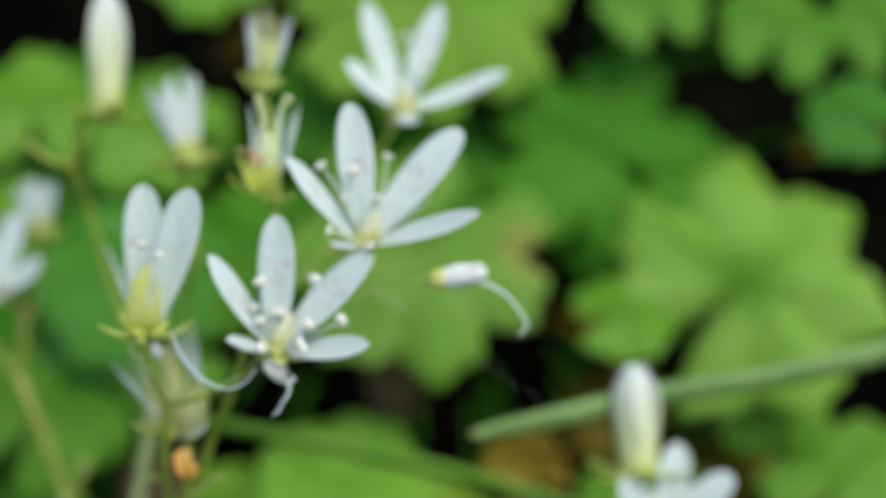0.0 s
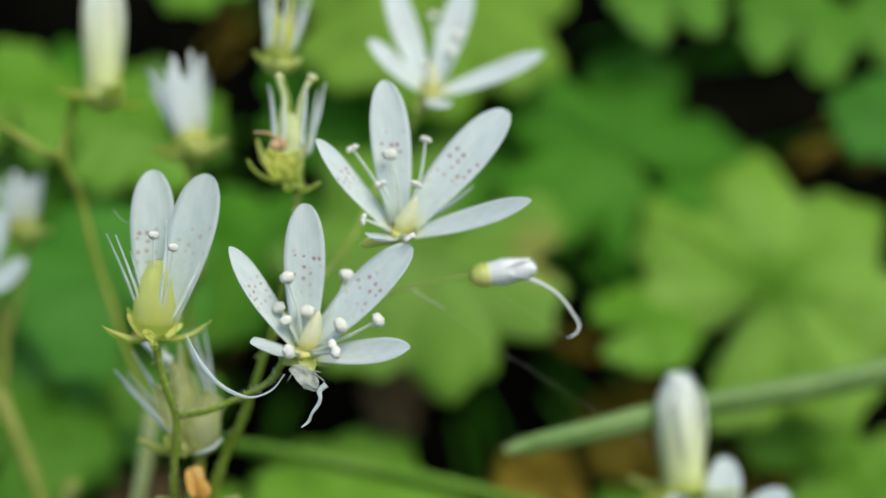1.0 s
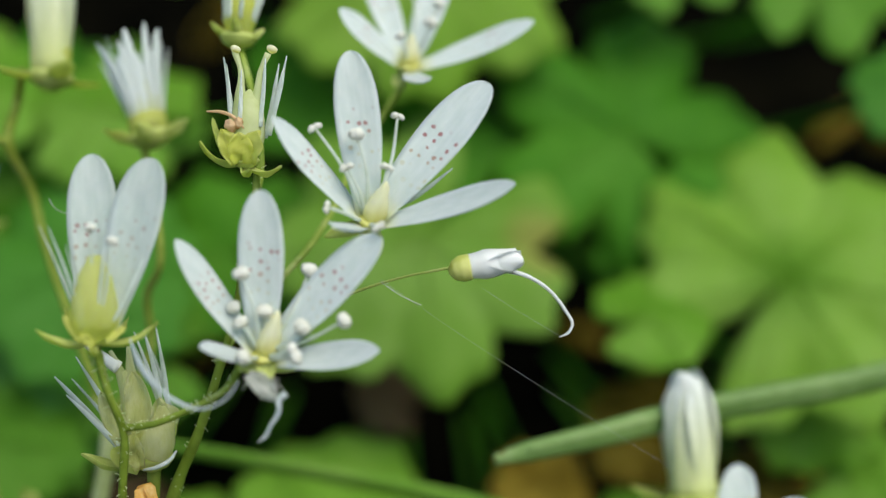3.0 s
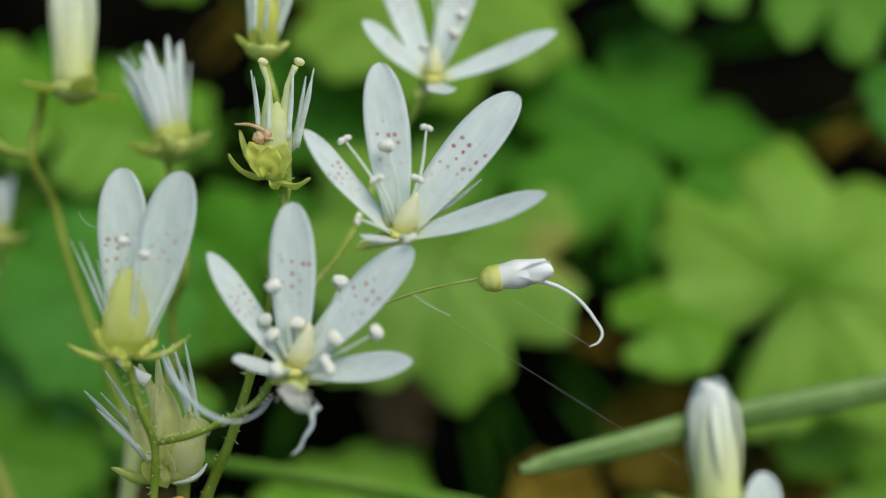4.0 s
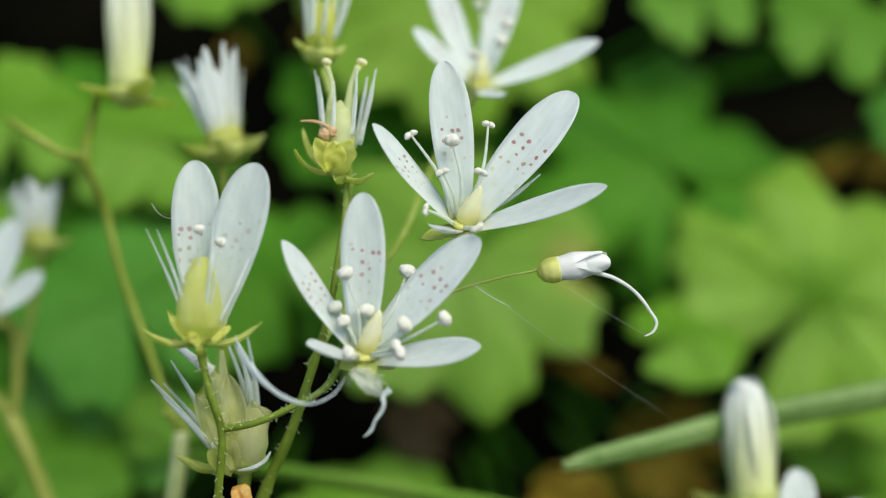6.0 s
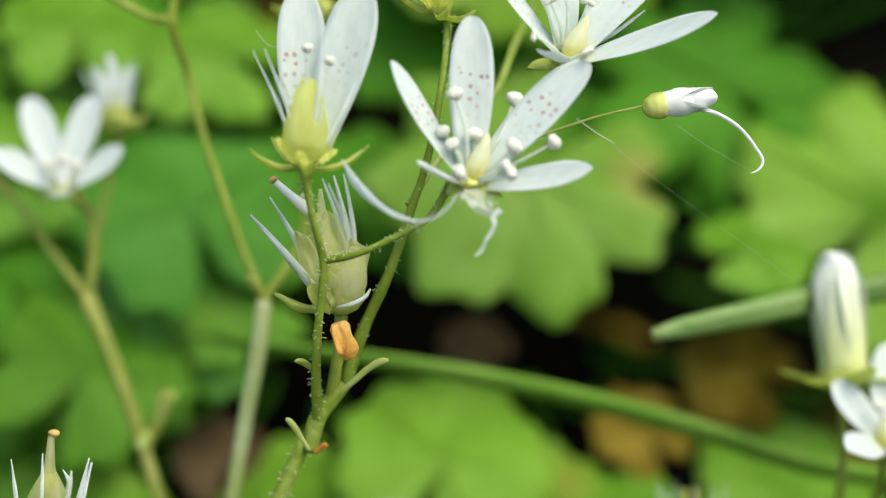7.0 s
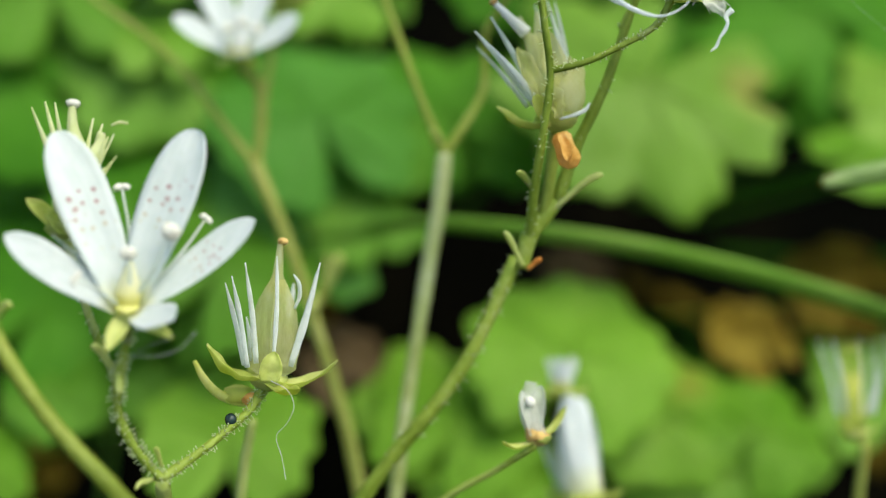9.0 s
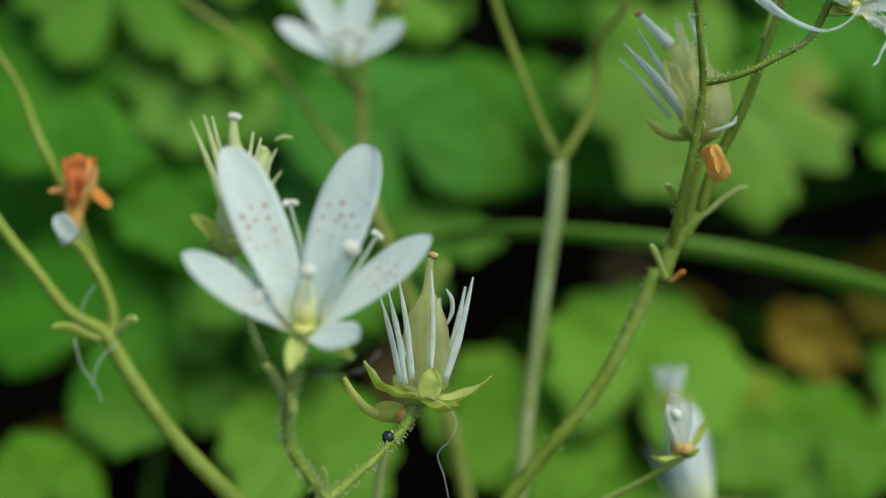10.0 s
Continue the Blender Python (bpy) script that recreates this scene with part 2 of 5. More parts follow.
PINK_HUSK = tissue("pinkish_brown_husk", [(0.25, (0.55, 0.34, 0.16)), (0.6, (0.74, 0.56, 0.32))], 900, (0.9, 0.64, 0.36), 0.4, 0.6, bump=0.7)
PALE_OVARY = tissue("pale_green_ovary", [(0.25, (0.60, 0.67, 0.32)), (0.6, (0.75, 0.80, 0.50))], 400, (0.85, 0.92, 0.5), 0.5, 0.35, clear=0.15)
CAPSULE = tissue("papery_capsule", [(0.25, (0.46, 0.50, 0.15)), (0.45, (0.66, 0.68, 0.32)), (0.7, (0.82, 0.84, 0.60))], 900, (0.96, 0.97, 0.62), 0.62, 0.5, clear=0.45, streak=(1.6, 1.6, 0.35), bump=0.5)
SEPAL = tissue("yellow_green_sepal", [(0.25, (0.40, 0.48, 0.09)), (0.6, (0.62, 0.68, 0.25))], 600, (0.8, 0.9, 0.25), 0.5, 0.45)
STEM = tissue("green_stem", [(0.25, (0.15, 0.23, 0.022)), (0.55, (0.25, 0.36, 0.048)), (0.8, (0.42, 0.51, 0.16))], 350, (0.5, 0.62, 0.12), 0.25, 0.5, bump=0.5)
PALE_STEM = tissue("pale_olive_stem", [(0.25, (0.15, 0.22, 0.02)), (0.55, (0.24, 0.32, 0.045)), (0.8, (0.36, 0.42, 0.10))], 250, (0.5, 0.58, 0.1), 0.2, 0.5, bump=0.5)
BRACT = tissue("yellow_green_bract", [(0.25, (0.36, 0.46, 0.10)), (0.6, (0.56, 0.63, 0.24))], 600, (0.8, 0.88, 0.3), 0.45, 0.45)
TAN_STEM = tissue("tan_olive_stem", [(0.25, (0.17, 0.22, 0.03)), (0.55, (0.26, 0.31, 0.06)), (0.8, (0.37, 0.40, 0.12))], 220, (0.55, 0.55, 0.12), 0.2, 0.5, bump=0.5)
MILKY_STEM = tissue("milky_green_stem", [(0.25, (0.27, 0.34, 0.08)), (0.5, (0.45, 0.53, 0.24)), (0.72, (0.70, 0.75, 0.56))], 180, (0.7, 0.75, 0.4), 0.35, 0.5, bump=0.4)
LIME_LEAF = tissue("lime_green_leaf", [(0.2, (0.103, 0.260, 0.015)), (0.5, (0.163, 0.360, 0.034)), (0.8, (0.232, 0.440, 0.064))], 95, (0.42, 0.72, 0.12), 0.42, 0.6, bump=0.5, fine=7, gloss=0.1)
HAIR = tissue("clear_gland_hair", [(0.3, (0.45, 0.54, 0.28)), (0.6, (0.66, 0.74, 0.46))], 2000, (0.85, 0.9, 0.7), 0.5, 0.3)
WITHERED = tissue("withered_orange_tissue", [(0.25, (0.62, 0.24, 0.05)), (0.5, (0.84, 0.48, 0.12)), (0.75, (0.88, 0.64, 0.28))], 700, (0.95, 0.55, 0.15), 0.45, 0.6, bump=0.35)
DRY_PETAL = tissue("dry_tan_petal", [(0.25, (0.64, 0.35, 0.06)), (0.5, (0.80, 0.55, 0.16)), (0.75, (0.88, 0.72, 0.34))], 900, (0.95, 0.65, 0.25), 0.5, 0.6, bump=0.6)
RED_HUSK = tissue("withered_red_tissue", [(0.25, (0.50, 0.12, 0.03)), (0.5, (0.74, 0.27, 0.08)), (0.75, (0.85, 0.45, 0.18))], 900, (0.95, 0.45, 0.12), 0.45, 0.6, bump=0.6)
STIGMA = tissue("brown_stigma", [(0.3, (0.46, 0.27, 0.07)), (0.6, (0.70, 0.50, 0.18))], 2500, (0.6, 0.4, 0.1), 0.1, 0.7, bump=0.6)
SILK = tissue("spider_silk", [(0.3, (0.6, 0.62, 0.6)), (0.6, (0.8, 0.82, 0.8))], 300, (0.9, 0.9, 0.9), 0.4, 0.3, clear=0.45)
BEAD = tissue("black_shell", [(0.3, (0.008, 0.016, 0.014)), (0.6, (0.02, 0.045, 0.04))], 1500, (0, 0, 0), 0.0, 0.15)
LEAF = tissue("fresh_green_leaf", [(0.22, (0.073, 0.230, 0.007)), (0.5, (0.125, 0.300, 0.026)), (0.78, (0.198, 0.385, 0.064))], 95, (0.38, 0.68, 0.09), 0.4, 0.6, bump=0.5, fine=7, gloss=0.1)
LOBED_LEAF = tissue("bright_lobed_leaf", [(0.22, (0.125, 0.285, 0.018)), (0.5, (0.185, 0.365, 0.044)), (0.78, (0.25, 0.43, 0.085))], 110, (0.44, 0.74, 0.11), 0.4, 0.6, bump=0.5, fine=7, gloss=0.1, stain=((0.0, 0.0, 0.0), 0.0045, (0.075, 0.215, 0.010)))
MID_LEAF = tissue("mid_green_leaf", [(0.22, (0.060, 0.200, 0.009)), (0.5, (0.107, 0.280, 0.030)), (0.78, (0.163, 0.350, 0.056))], 95, (0.32, 0.64, 0.10), 0.4, 0.6, bump=0.5, fine=7, gloss=0.1)
PALE_LEAF = tissue("pale_green_leaf", [(0.22, (0.107, 0.250, 0.012)), (0.5, (0.159, 0.320, 0.034)), (0.78, (0.224, 0.385, 0.064))], 80, (0.44, 0.66, 0.10), 0.4, 0.6, bump=0.5, fine=7, gloss=0.1)
BLUE_LEAF = tissue("bluish_green_leaf", [(0.22, (0.047, 0.190, 0.015)), (0.5, (0.073, 0.250, 0.034)), (0.78, (0.120, 0.310, 0.064))], 90, (0.24, 0.60, 0.14), 0.38, 0.6, bump=0.5, fine=7, gloss=0.1)
# darker copy of the leaf green, with shade among the leaves put into it
DEEP_LEAF = tissue("leaf_green_darkened_for_shade", [(0.22, (0.028, 0.145, 0.006)), (0.5, (0.053, 0.210, 0.012)), (0.78, (0.090, 0.270, 0.026))], 90, (0.18, 0.52, 0.03), 0.35, 0.6, bump=0.5, fine=7, gloss=0.1)
YELLOW_LEAF = tissue("yellowing_leaf", [(0.22, (0.095, 0.24, 0.018)), (0.5, (0.145, 0.30, 0.040)), (0.78, (0.205, 0.36, 0.080))], 80, (0.44, 0.62, 0.10), 0.4, 0.6, bump=0.5, fine=7, gloss=0.1, stain=((0.0115, 0.0, 0.0005), 0.0036, (0.40, 0.27, 0.10)))
YELLOW_EDGE = tissue("yellow_edged_leaf", [(0.22, (0.086, 0.240, 0.009)), (0.5, (0.138, 0.310, 0.027)), (0.78, (0.206, 0.385, 0.060))], 90, (0.40, 0.66, 0.10), 0.4, 0.6, bump=0.5, fine=7, gloss=0.1, stain=((0.003, 0.0, 0.0048), 0.0036, (0.36, 0.26, 0.06)))
DEAD_LEAF = tissue("dead_brown_leaf", [(0.25, (0.035, 0.03, 0.004)), (0.5, (0.12, 0.088, 0.010)), (0.72, (0.24, 0.19, 0.03))], 170, (0.5, 0.36, 0.03), 0.25, 0.9, bump=0.8, gloss=0.05)
BROWN_LEAF = tissue("dull_brown_leaf", [(0.2, (0.05, 0.036, 0.016)), (0.5, (0.11, 0.08, 0.04)), (0.8, (0.17, 0.13, 0.07))], 110, (0.4, 0.28, 0.1), 0.2, 0.9, bump=0.8, gloss=0.05)
GRASS = tissue("grass_blade", [(0.25, (0.11, 0.22, 0.05)), (0.55, (0.18, 0.31, 0.09)), (0.8, (0.26, 0.38, 0.14))], 160, (0.3, 0.6, 0.06), 0.3, 0.4, bump=0.4)
# blacker than real humus: the shade under the leaves is put into the colour
SHADED_SOIL = tissue("humus_darkened_for_shade", [(0.2, (0.0006, 0.0008, 0.0004)), (0.5, (0.0013, 0.0014, 0.0008)), (0.8, (0.006, 0.0055, 0.0026))], 60, (0, 0, 0), 0.0, 1.0, bump=1.0, fine=9, spread=0.0, gloss=0.02)

# ---- the site: tilted axes in millimetres along which the plants are set out ----
SITE = pose(0, 0, EYE, TILT)


def thing(name, at, label, category, group="", kind=""):
    ob = new(name)
    ob.empty_display_size = 0.005
    ob.matrix_world = SITE @ Matrix.Translation(Vector(at) * 0.001)
    ob["at"] = tuple(at)
    return tagged(ob, label, category, group, kind)


def part(name, shape, material, parent, label="", kind="", smooth=True):
    """One mesh under a thing or a part; shape: vertices and faces (and uv) in the site's millimetres."""
    root = parent
    while root.parent:
        root = root.parent
    o = np.array(root["at"])
    verts, faces, *uv = shape
    me = bpy.data.meshes.new(name)
    me.from_pydata(((np.asarray(verts) - o) * 0.001).tolist(), [], faces)
    if uv:
        lay = me.uv_layers.new(name="petal")
        idx = np.empty(len(me.loops), dtype=np.int32)
        me.loops.foreach_get("vertex_index", idx)
        lay.data.foreach_set("uv", np.asarray(uv[0], dtype=np.float32)[idx].ravel())
    me.polygons.foreach_set("use_smooth", [smooth] * len(me.polygons))
    me.materials.append(material)
    ob = new(name, me)
    ob.parent = parent
    if kind:
        ob["kind"] = kind
    return tagged(ob, label)


def join(*shapes):
    vs, fs = [], []
    k = 0
    for v, f, *_ in shapes:
        vs.extend(np.asarray(v).tolist())
        fs.extend([tuple(i + k for i in q) for q in f])
        k += len(v)
    return vs, fs


def unit(v):
    v = np.asarray(v, dtype=float)
    return v / (np.linalg.norm(v) + 1e-12)


def spline(pts, n):
    """A smooth line through the points, n steps a span, with no overshoot where long spans follow short ones."""
    p = np.array([np.asarray(q, dtype=float) for q in pts])
    h = np.linalg.norm(np.diff(p, axis=0), axis=1) + 1e-9
    s = np.diff(p, axis=0) / h[:, None]
    m = [s[0]]
    for i in range(1, len(h)):
        m.append((s[i - 1] * h[i] + s[i] * h[i - 1]) / (h[i] + h[i - 1]))
    m.append(s[-1])
    out = []
    for i in range(len(h)):
        for k in range(n):
            t = k / n
            out.append((2 * t ** 3 - 3 * t * t + 1) * p[i] + (t ** 3 - 2 * t * t + t) * h[i] * m[i] + (3 * t * t - 2 * t ** 3) * p[i + 1] + (t ** 3 - t * t) * h[i] * m[i + 1])
    out.append(p[-1])
    return np.array(out)


def tube(pts, radii, sides=8, n=5, flat=1.0, wobble=0.0):
    """A round or flattened stalk along a smooth line, its radius going evenly through radii."""
    line = spline(pts, n)
    k = len(line)
    rad = np.interp(np.linspace(0, 1, k), np.linspace(0, 1, len(radii)), radii)
    if wobble:
        rad = rad * (1 + wobble * np.array([noise.noise(Vector(q) * 0.8) for q in line]))
    verts, faces = [], []
    side = unit(np.cross(line[1] - line[0], (0.3, 1, 0.2)))
    for i, p in enumerate(line):
        d = unit(line[min(i + 1, k - 1)] - line[max(i - 1, 0)])
        side = unit(side - d * side.dot(d))
        up = np.cross(d, side)
        for s in range(sides):
            a = 2 * math.pi * s / sides
            verts.append(p + rad[i] * (math.cos(a) * side + flat * math.sin(a) * up))
    for i in range(k - 1):
        for s in range(sides):
            t = (s + 1) % sides
            faces.append((i * sides + s, i * sides + t, (i + 1) * sides + t, (i + 1) * sides + s))
    faces.append(tuple(reversed(range(sides))))
    faces.append(tuple((k - 1) * sides + s for s in range(sides)))
    return verts, faces


def blob(at, radii, axis=(0, 0, 1), rough=0.0, rings=8, sides=12, seed=0):
    """A rounded, slightly uneven lump, long along axis."""
    z = unit(axis)
    x = unit(np.cross(z, (0.2, 1, 0.1)))
    y = np.cross(z, x)
    verts, faces = [], []
    for i in range(rings + 1):
        th = math.pi * i / rings
        for s in range(sides):
            a = 2 * math.pi * s / sides
            q = np.array((math.sin(th) * math.cos(a), math.sin(th) * math.sin(a), math.cos(th)))
            k = 1 + rough * noise.noise(Vector(q * 1.8) + Vector((seed, 0, 0)))
            verts.append(np.asarray(at) + k * (q[0] * radii[0] * x + q[1] * radii[1] * y + q[2] * radii[2] * z))
    for i in range(rings):
        for s in range(sides):
            t = (s + 1) % sides
            faces.append((i * sides + s, (i + 1) * sides + s, (i + 1) * sides + t, i * sides + t))
    return verts, faces


def blade(base, tip, face, width, curl=0.0, cup=0.12, claw=0.5, widest=0.6, thick=0.09, nu=8, nv=20, seed=0, ripple=0.02, blunt=0.5):
    """A petal or sepal from base to tip, its inner side towards face; curl bends the tip outwards (plus) or in."""
    base, tip = np.asarray(base, dtype=float), np.asarray(tip, dtype=float)
    d = tip - base
    length = np.linalg.norm(d)
    d = d / length
    w = unit(np.cross(d, face))
    f = np.cross(w, d)
    rows = []
    for j in range(nv + 1):
        v = 1 - (1 - j / nv) ** 1.7
        if v < widest:
            half = claw + (1 - claw) * math.sin(0.5 * math.pi * (v / widest)) ** 1.3
        else:
            half = max(0.0, 1 - ((v - widest) / (1 - widest)) ** 2.3) ** blunt
        half *= width / 2
        for i in range(nu + 1):
            u = 2 * i / nu - 1
            bend = curl * length * (0.25 - (v - 0.5) ** 2)
            lift = cup * width * u * u * min(1, half / (width / 2) + 0.1) + ripple * width * noise.noise(Vector((u * 1.5, v * 4, seed)))
            rows.append((base + d * v * length + w * u * half + f * (bend + lift), half, u, v))
    verts, uvs, faces = [], [], []
    n1 = (nu + 1) * (nv + 1)
    for side in (1, -1):
        for p, half, u, v in rows:
            t = thick * 0.5 * max(0.12, 1 - abs(u) ** 4) * max(0.15, 1 - v ** 8)
            verts.append(p + f * side * t)
            uvs.append((u * 0.5 * half / (width / 2), v))
    for j in range(nv):
        for i in range(nu):
            a = j * (nu + 1) + i
            faces.append((a, a + 1, a + nu + 2, a + nu + 1))
            faces.append((n1 + a + nu + 1, n1 + a + nu + 2, n1 + a + 1, n1 + a))
    rim = [j * (nu + 1) for j in range(nv + 1)], [j * (nu + 1) + nu for j in range(nv + 1)]
    for j in range(nv):
        a, b = rim[0][j], rim[0][j + 1]
        faces.append((a, b, n1 + b, n1 + a))
        a, b = rim[1][j], rim[1][j + 1]
        faces.append((b, a, n1 + a, n1 + b))
    for i in range(nu):
        faces.append((i + 1, i, n1 + i, n1 + i + 1))
        a = nv * (nu + 1) + i
        faces.append((a, a + 1, n1 + a + 1, n1 + a))
    return verts, faces, uvs


def ovary_shape(base, tip, r, beaks=True, neck=0.22, plump=False):
    """A swollen ovary that narrows into two beaks; plump: a short round body under slender beaks; with no beaks and no neck, a smooth cone."""
    base, tip = np.asarray(base, dtype=float), np.asarray(tip, dtype=float)
    d = tip - base
    L = np.linalg.norm(d)
    side = unit(np.cross(d, (0.1, 1, 0.2)))
    if not beaks and neck < 0.1:
        return tube([base, base + d * 0.1, base + d * 0.25, base + d * 0.5, base + d * 0.75, base + d * 0.92, tip + side * 0.04], [r * 0.55, r * 0.95, r, r * 0.8, r * 0.5, r * 0.28, r * 0.08], 14, 4)
    if plump:
        body = tube([base, base + d * 0.06, base + d * 0.2, base + d * 0.38, base + d * 0.55, base + d * 0.66], [r * 0.35, r * 0.8, r, r * 0.95, r * 0.7, r * 0.06], 14, 4)
        horns = [tube([base + d * 0.36 + side * s * r * 0.45, base + d * 0.62 + side * s * r * 0.5, base + d * 0.82 + side * s * r * 0.55, tip + side * s * r * neck], [r * 0.5, r * 0.36, r * 0.2, r * 0.14, r * 0.2], 10, 4) for s in (-1, 1)]
        return join(body, *horns)
    body = tube([base, base + d * 0.05, base + d * 0.15, base + d * 0.35, base + d * 0.6, base + d * 0.8], [r * 0.3, r * 0.72, r, r * 0.98, r * 0.7, r * 0.28], 14, 4)
    if not beaks:
        return body
    out = [body]
    for s in (-1, 1):
        out.append(tube([base + d * 0.45 + side * s * r * 0.25, base + d * 0.75 + side * s * r * 0.30, tip + side * s * r * neck], [r * 0.55, r * 0.34, r * 0.12], 10, 4))
    return join(*out)


def stamen(parent, foot, tip, anther=0.42, radius=0.1, bend=0.06, flat=False, look_at=(0, -1, 0.2), material=None):
    """A filament with its anther: two fused pollen sacs, or (flat) spent ones spread like a small hammer. anther 0: a bare limp ribbon."""
    foot, tip = np.asarray(foot, dtype=float), np.asarray(tip, dtype=float)
    mid = (foot + tip) / 2 + np.array((bend, -bend, 0)) * np.linalg.norm(tip - foot)
    if anther:
        line = tube([foot, mid, tip], [radius * 1.25, radius * 1.0, radius * 0.62], 8, 5)
    else:
        line = tube([foot, mid, tip], [radius * 1.15, radius * 1.3, radius * 1.0, radius * 0.3], 8, 6, 0.42, 0.35)
    fil = part("filament", line, material or (FILAMENT if anther else RIBBON), parent)
    if anther:
        side = unit(np.cross(tip - foot, look_at))
        a = anther
        at = tip + unit(tip - foot) * a * 0.15
        if flat:
            shape = join(blob(at - side * a * 0.5 - unit(tip - foot) * a * 0.15, (a * 0.55, a * 0.5, a * 0.74), side + unit(tip - foot) * 0.35, 0.3, 8, 10, seed=foot[0]),
                         blob(at + side * a * 0.5 - unit(tip - foot) * a * 0.15, (a * 0.5, a * 0.55, a * 0.74), side - unit(tip - foot) * 0.35, 0.3, 8, 10, seed=foot[1]))
        else:
            shape = join(blob(at - side * a * 0.2, (a * 0.86, a * 0.84, a * 0.84), tip - foot, 0.22, 10, 14, seed=foot[0]),
                         blob(at + side * a * 0.2, (a * 0.84, a * 0.86, a * 0.88), tip - foot, 0.22, 10, 14, seed=foot[1]))
        part("anther", shape, ANTHER, fil)
    return fil


def tongue(base, tip, width, sag):
    """A thick blunt-tipped bract that rises from the stalk and then bends outwards."""
    base, tip = np.asarray(base, dtype=float), np.asarray(tip, dtype=float)
    d = tip - base
    f = np.array((0.0, -0.2, 1.0)) * np.linalg.norm(d) * -sag
    return tube([base, base + d * 0.3 + f * 0.3, base + d * 0.65 + f * 0.9, base + d * 0.9 + f * 0.5, tip], [width * 0.34, width * 0.34, width * 0.36, width * 0.4, width * 0.34, width * 0.16], 10, 5, 0.6, 0.2)


def sepal(parent, base, tip, face=(0, 0, 1), width=1.3, curl=-0.15):
    return part("sepal", blade(base, tip, face, width * 0.84, curl * 3.4, 0.34, 0.75, 0.45, 0.16, 8, 16, base[0] + tip[0], 0.22, 0.75), SEPAL, parent)


def bract(parent, base, tip, width, sag=-0.12, material=None, label=""):
    return part("bract", tongue(base, tip, width, sag), material or BRACT, parent, label)


def cup(parent, at, axis, r):
    """The shallow calyx cup under a flower."""
    at, d = np.asarray(at, dtype=float), unit(axis)
    return part("calyx_cup", tube([at - d * r * 0.5, at - d * r * 0.25, at + d * r * 0.1, at + d * r * 0.3], [r * 0.25, r * 0.75, r, r * 0.85], 14, 3), SEPAL, parent)


def open_flower(label, base, axis, petals, stamens, ovary, sepals=(), spotted=True, group="open flowers", anther=0.42, ovary_r=0.64, curl=0.02, bare=(), flat=False, heart=None):
    """petals: tip, width and, where it differs from the axis, the way the inner side faces; stamens: anther places; ovary: its tip;
    bare: petals with no spots; flat: the smaller anthers are spent; heart: the ovary's material."""
    fl = thing("white_flower", base, label, "flower", group)
    b = np.asarray(base, dtype=float)
    for k, p in enumerate(petals):
        tip, w = p[0], p[1]
        face = p[2] if len(p) > 2 else unit(axis) + np.array((0, -0.6, 0))
        d = unit(np.asarray(tip) - b)
        root = b + d * 0.55
        part("petal", blade(root, tip, face, w, curl if w > 2.1 else curl - 0.17, seed=k * 7 + b[0], blunt=0.5 if w > 2.1 else 0.66), PETAL if spotted and k not in bare else PLAIN_PETAL, fl)
    for s in stamens:
        r = anther
        if len(s) == 2:
            s, r = s
        foot = b + 0.75 * unit(np.asarray(s) - b) + 0.15 * np.asarray(unit(axis))
        stamen(fl, foot, s, r, flat=flat and r < 0.37)
    part("ovary", ovary_shape(b + 0.45 * unit(np.asarray(ovary) - b), ovary, ovary_r, False, 0.0), heart or OVARY, fl)
    part("nectar_disc", blob(b + 0.42 * unit(axis), (1.08 * ovary_r, 1.08 * ovary_r, 0.28), axis, 0.25, 8, 16, b[2]), DISC, fl)
    cup(fl, b, axis, 0.6)
    for k, s in enumerate(sepals):
        part("sepal", blade(b, s, unit(axis) + np.array((0, -0.5, 0)), 1.05, -0.12, 0.25, 0.75, 0.38, 0.14, 6, 10, k + b[0], 0.06, 0.9), SEPAL, fl)
    return fl


def ground_z(x, y):
    """The height of the ground, in metres: a flat foot, then a steep bank that eases into a gentle slope."""
    t = min(max((y - 0.115) / 0.20, 0), 1)
    s = 0.46 * (t * t * (3 - 2 * t) * 0.5 + t * 0.5)
    far = max(0.0, y - 0.315)
    s += 0.9 * far / (1 + 0.35 * far)
    r = min(1.0, math.hypot(x, y) / 3)
    n1 = noise.noise(Vector((x * 14, y * 14, 0.3))) * 0.012 + noise.noise(Vector((x * 60, y * 60, 5))) * 0.004
    return s + n1 * (1 + r)


def site_of(p):
    """A place of the world, in the site's millimetres."""
    return np.array(SITE.inverted() @ Vector(p)) * 1000


def world_of(p):
    return np.array(SITE @ (Vector(p) * 0.001))


def rooted(p, dx=0.0, dy=0.0):
    """The place on the ground below p, moved by dx, dy millimetres, a little sunk in."""
    w = world_of(p)
    x, y = w[0] + dx / 1000, w[1] + dy / 1000
    return tuple(site_of((x, y, ground_z(x, y) - 0.003)))


def hairs(parent, pts, radius, count, length=0.35, seed=1):
    """Short glandular hairs along a stalk, each with a bead at its end."""
    rng = random.Random(seed)
    line = spline(pts, 12)
    shapes = []
    for _ in range(count):
        i = rng.randrange(len(line) - 1)
        p = line[i] + (line[i + 1] - line[i]) * rng.random()
        d = unit(line[i + 1] - line[i])
        a = unit(np.cross(d, (rng.uniform(-1, 1), rng.uniform(-1, 1), rng.uniform(-1, 1))))
        q = p + a * (radius + length * rng.uniform(0.35, 0.95)) + d * rng.uniform(-0.1, 0.15)
        shapes.append(tube([p + a * radius * 0.8, q], [0.03, 0.017], 4, 1))
        shapes.append(blob(q, (0.038, 0.038, 0.045), a, 0, 4, 6))
    part("gland_hair", join(*shapes), HAIR, parent, "fine sticky hairs with beaded tips", "stuff")


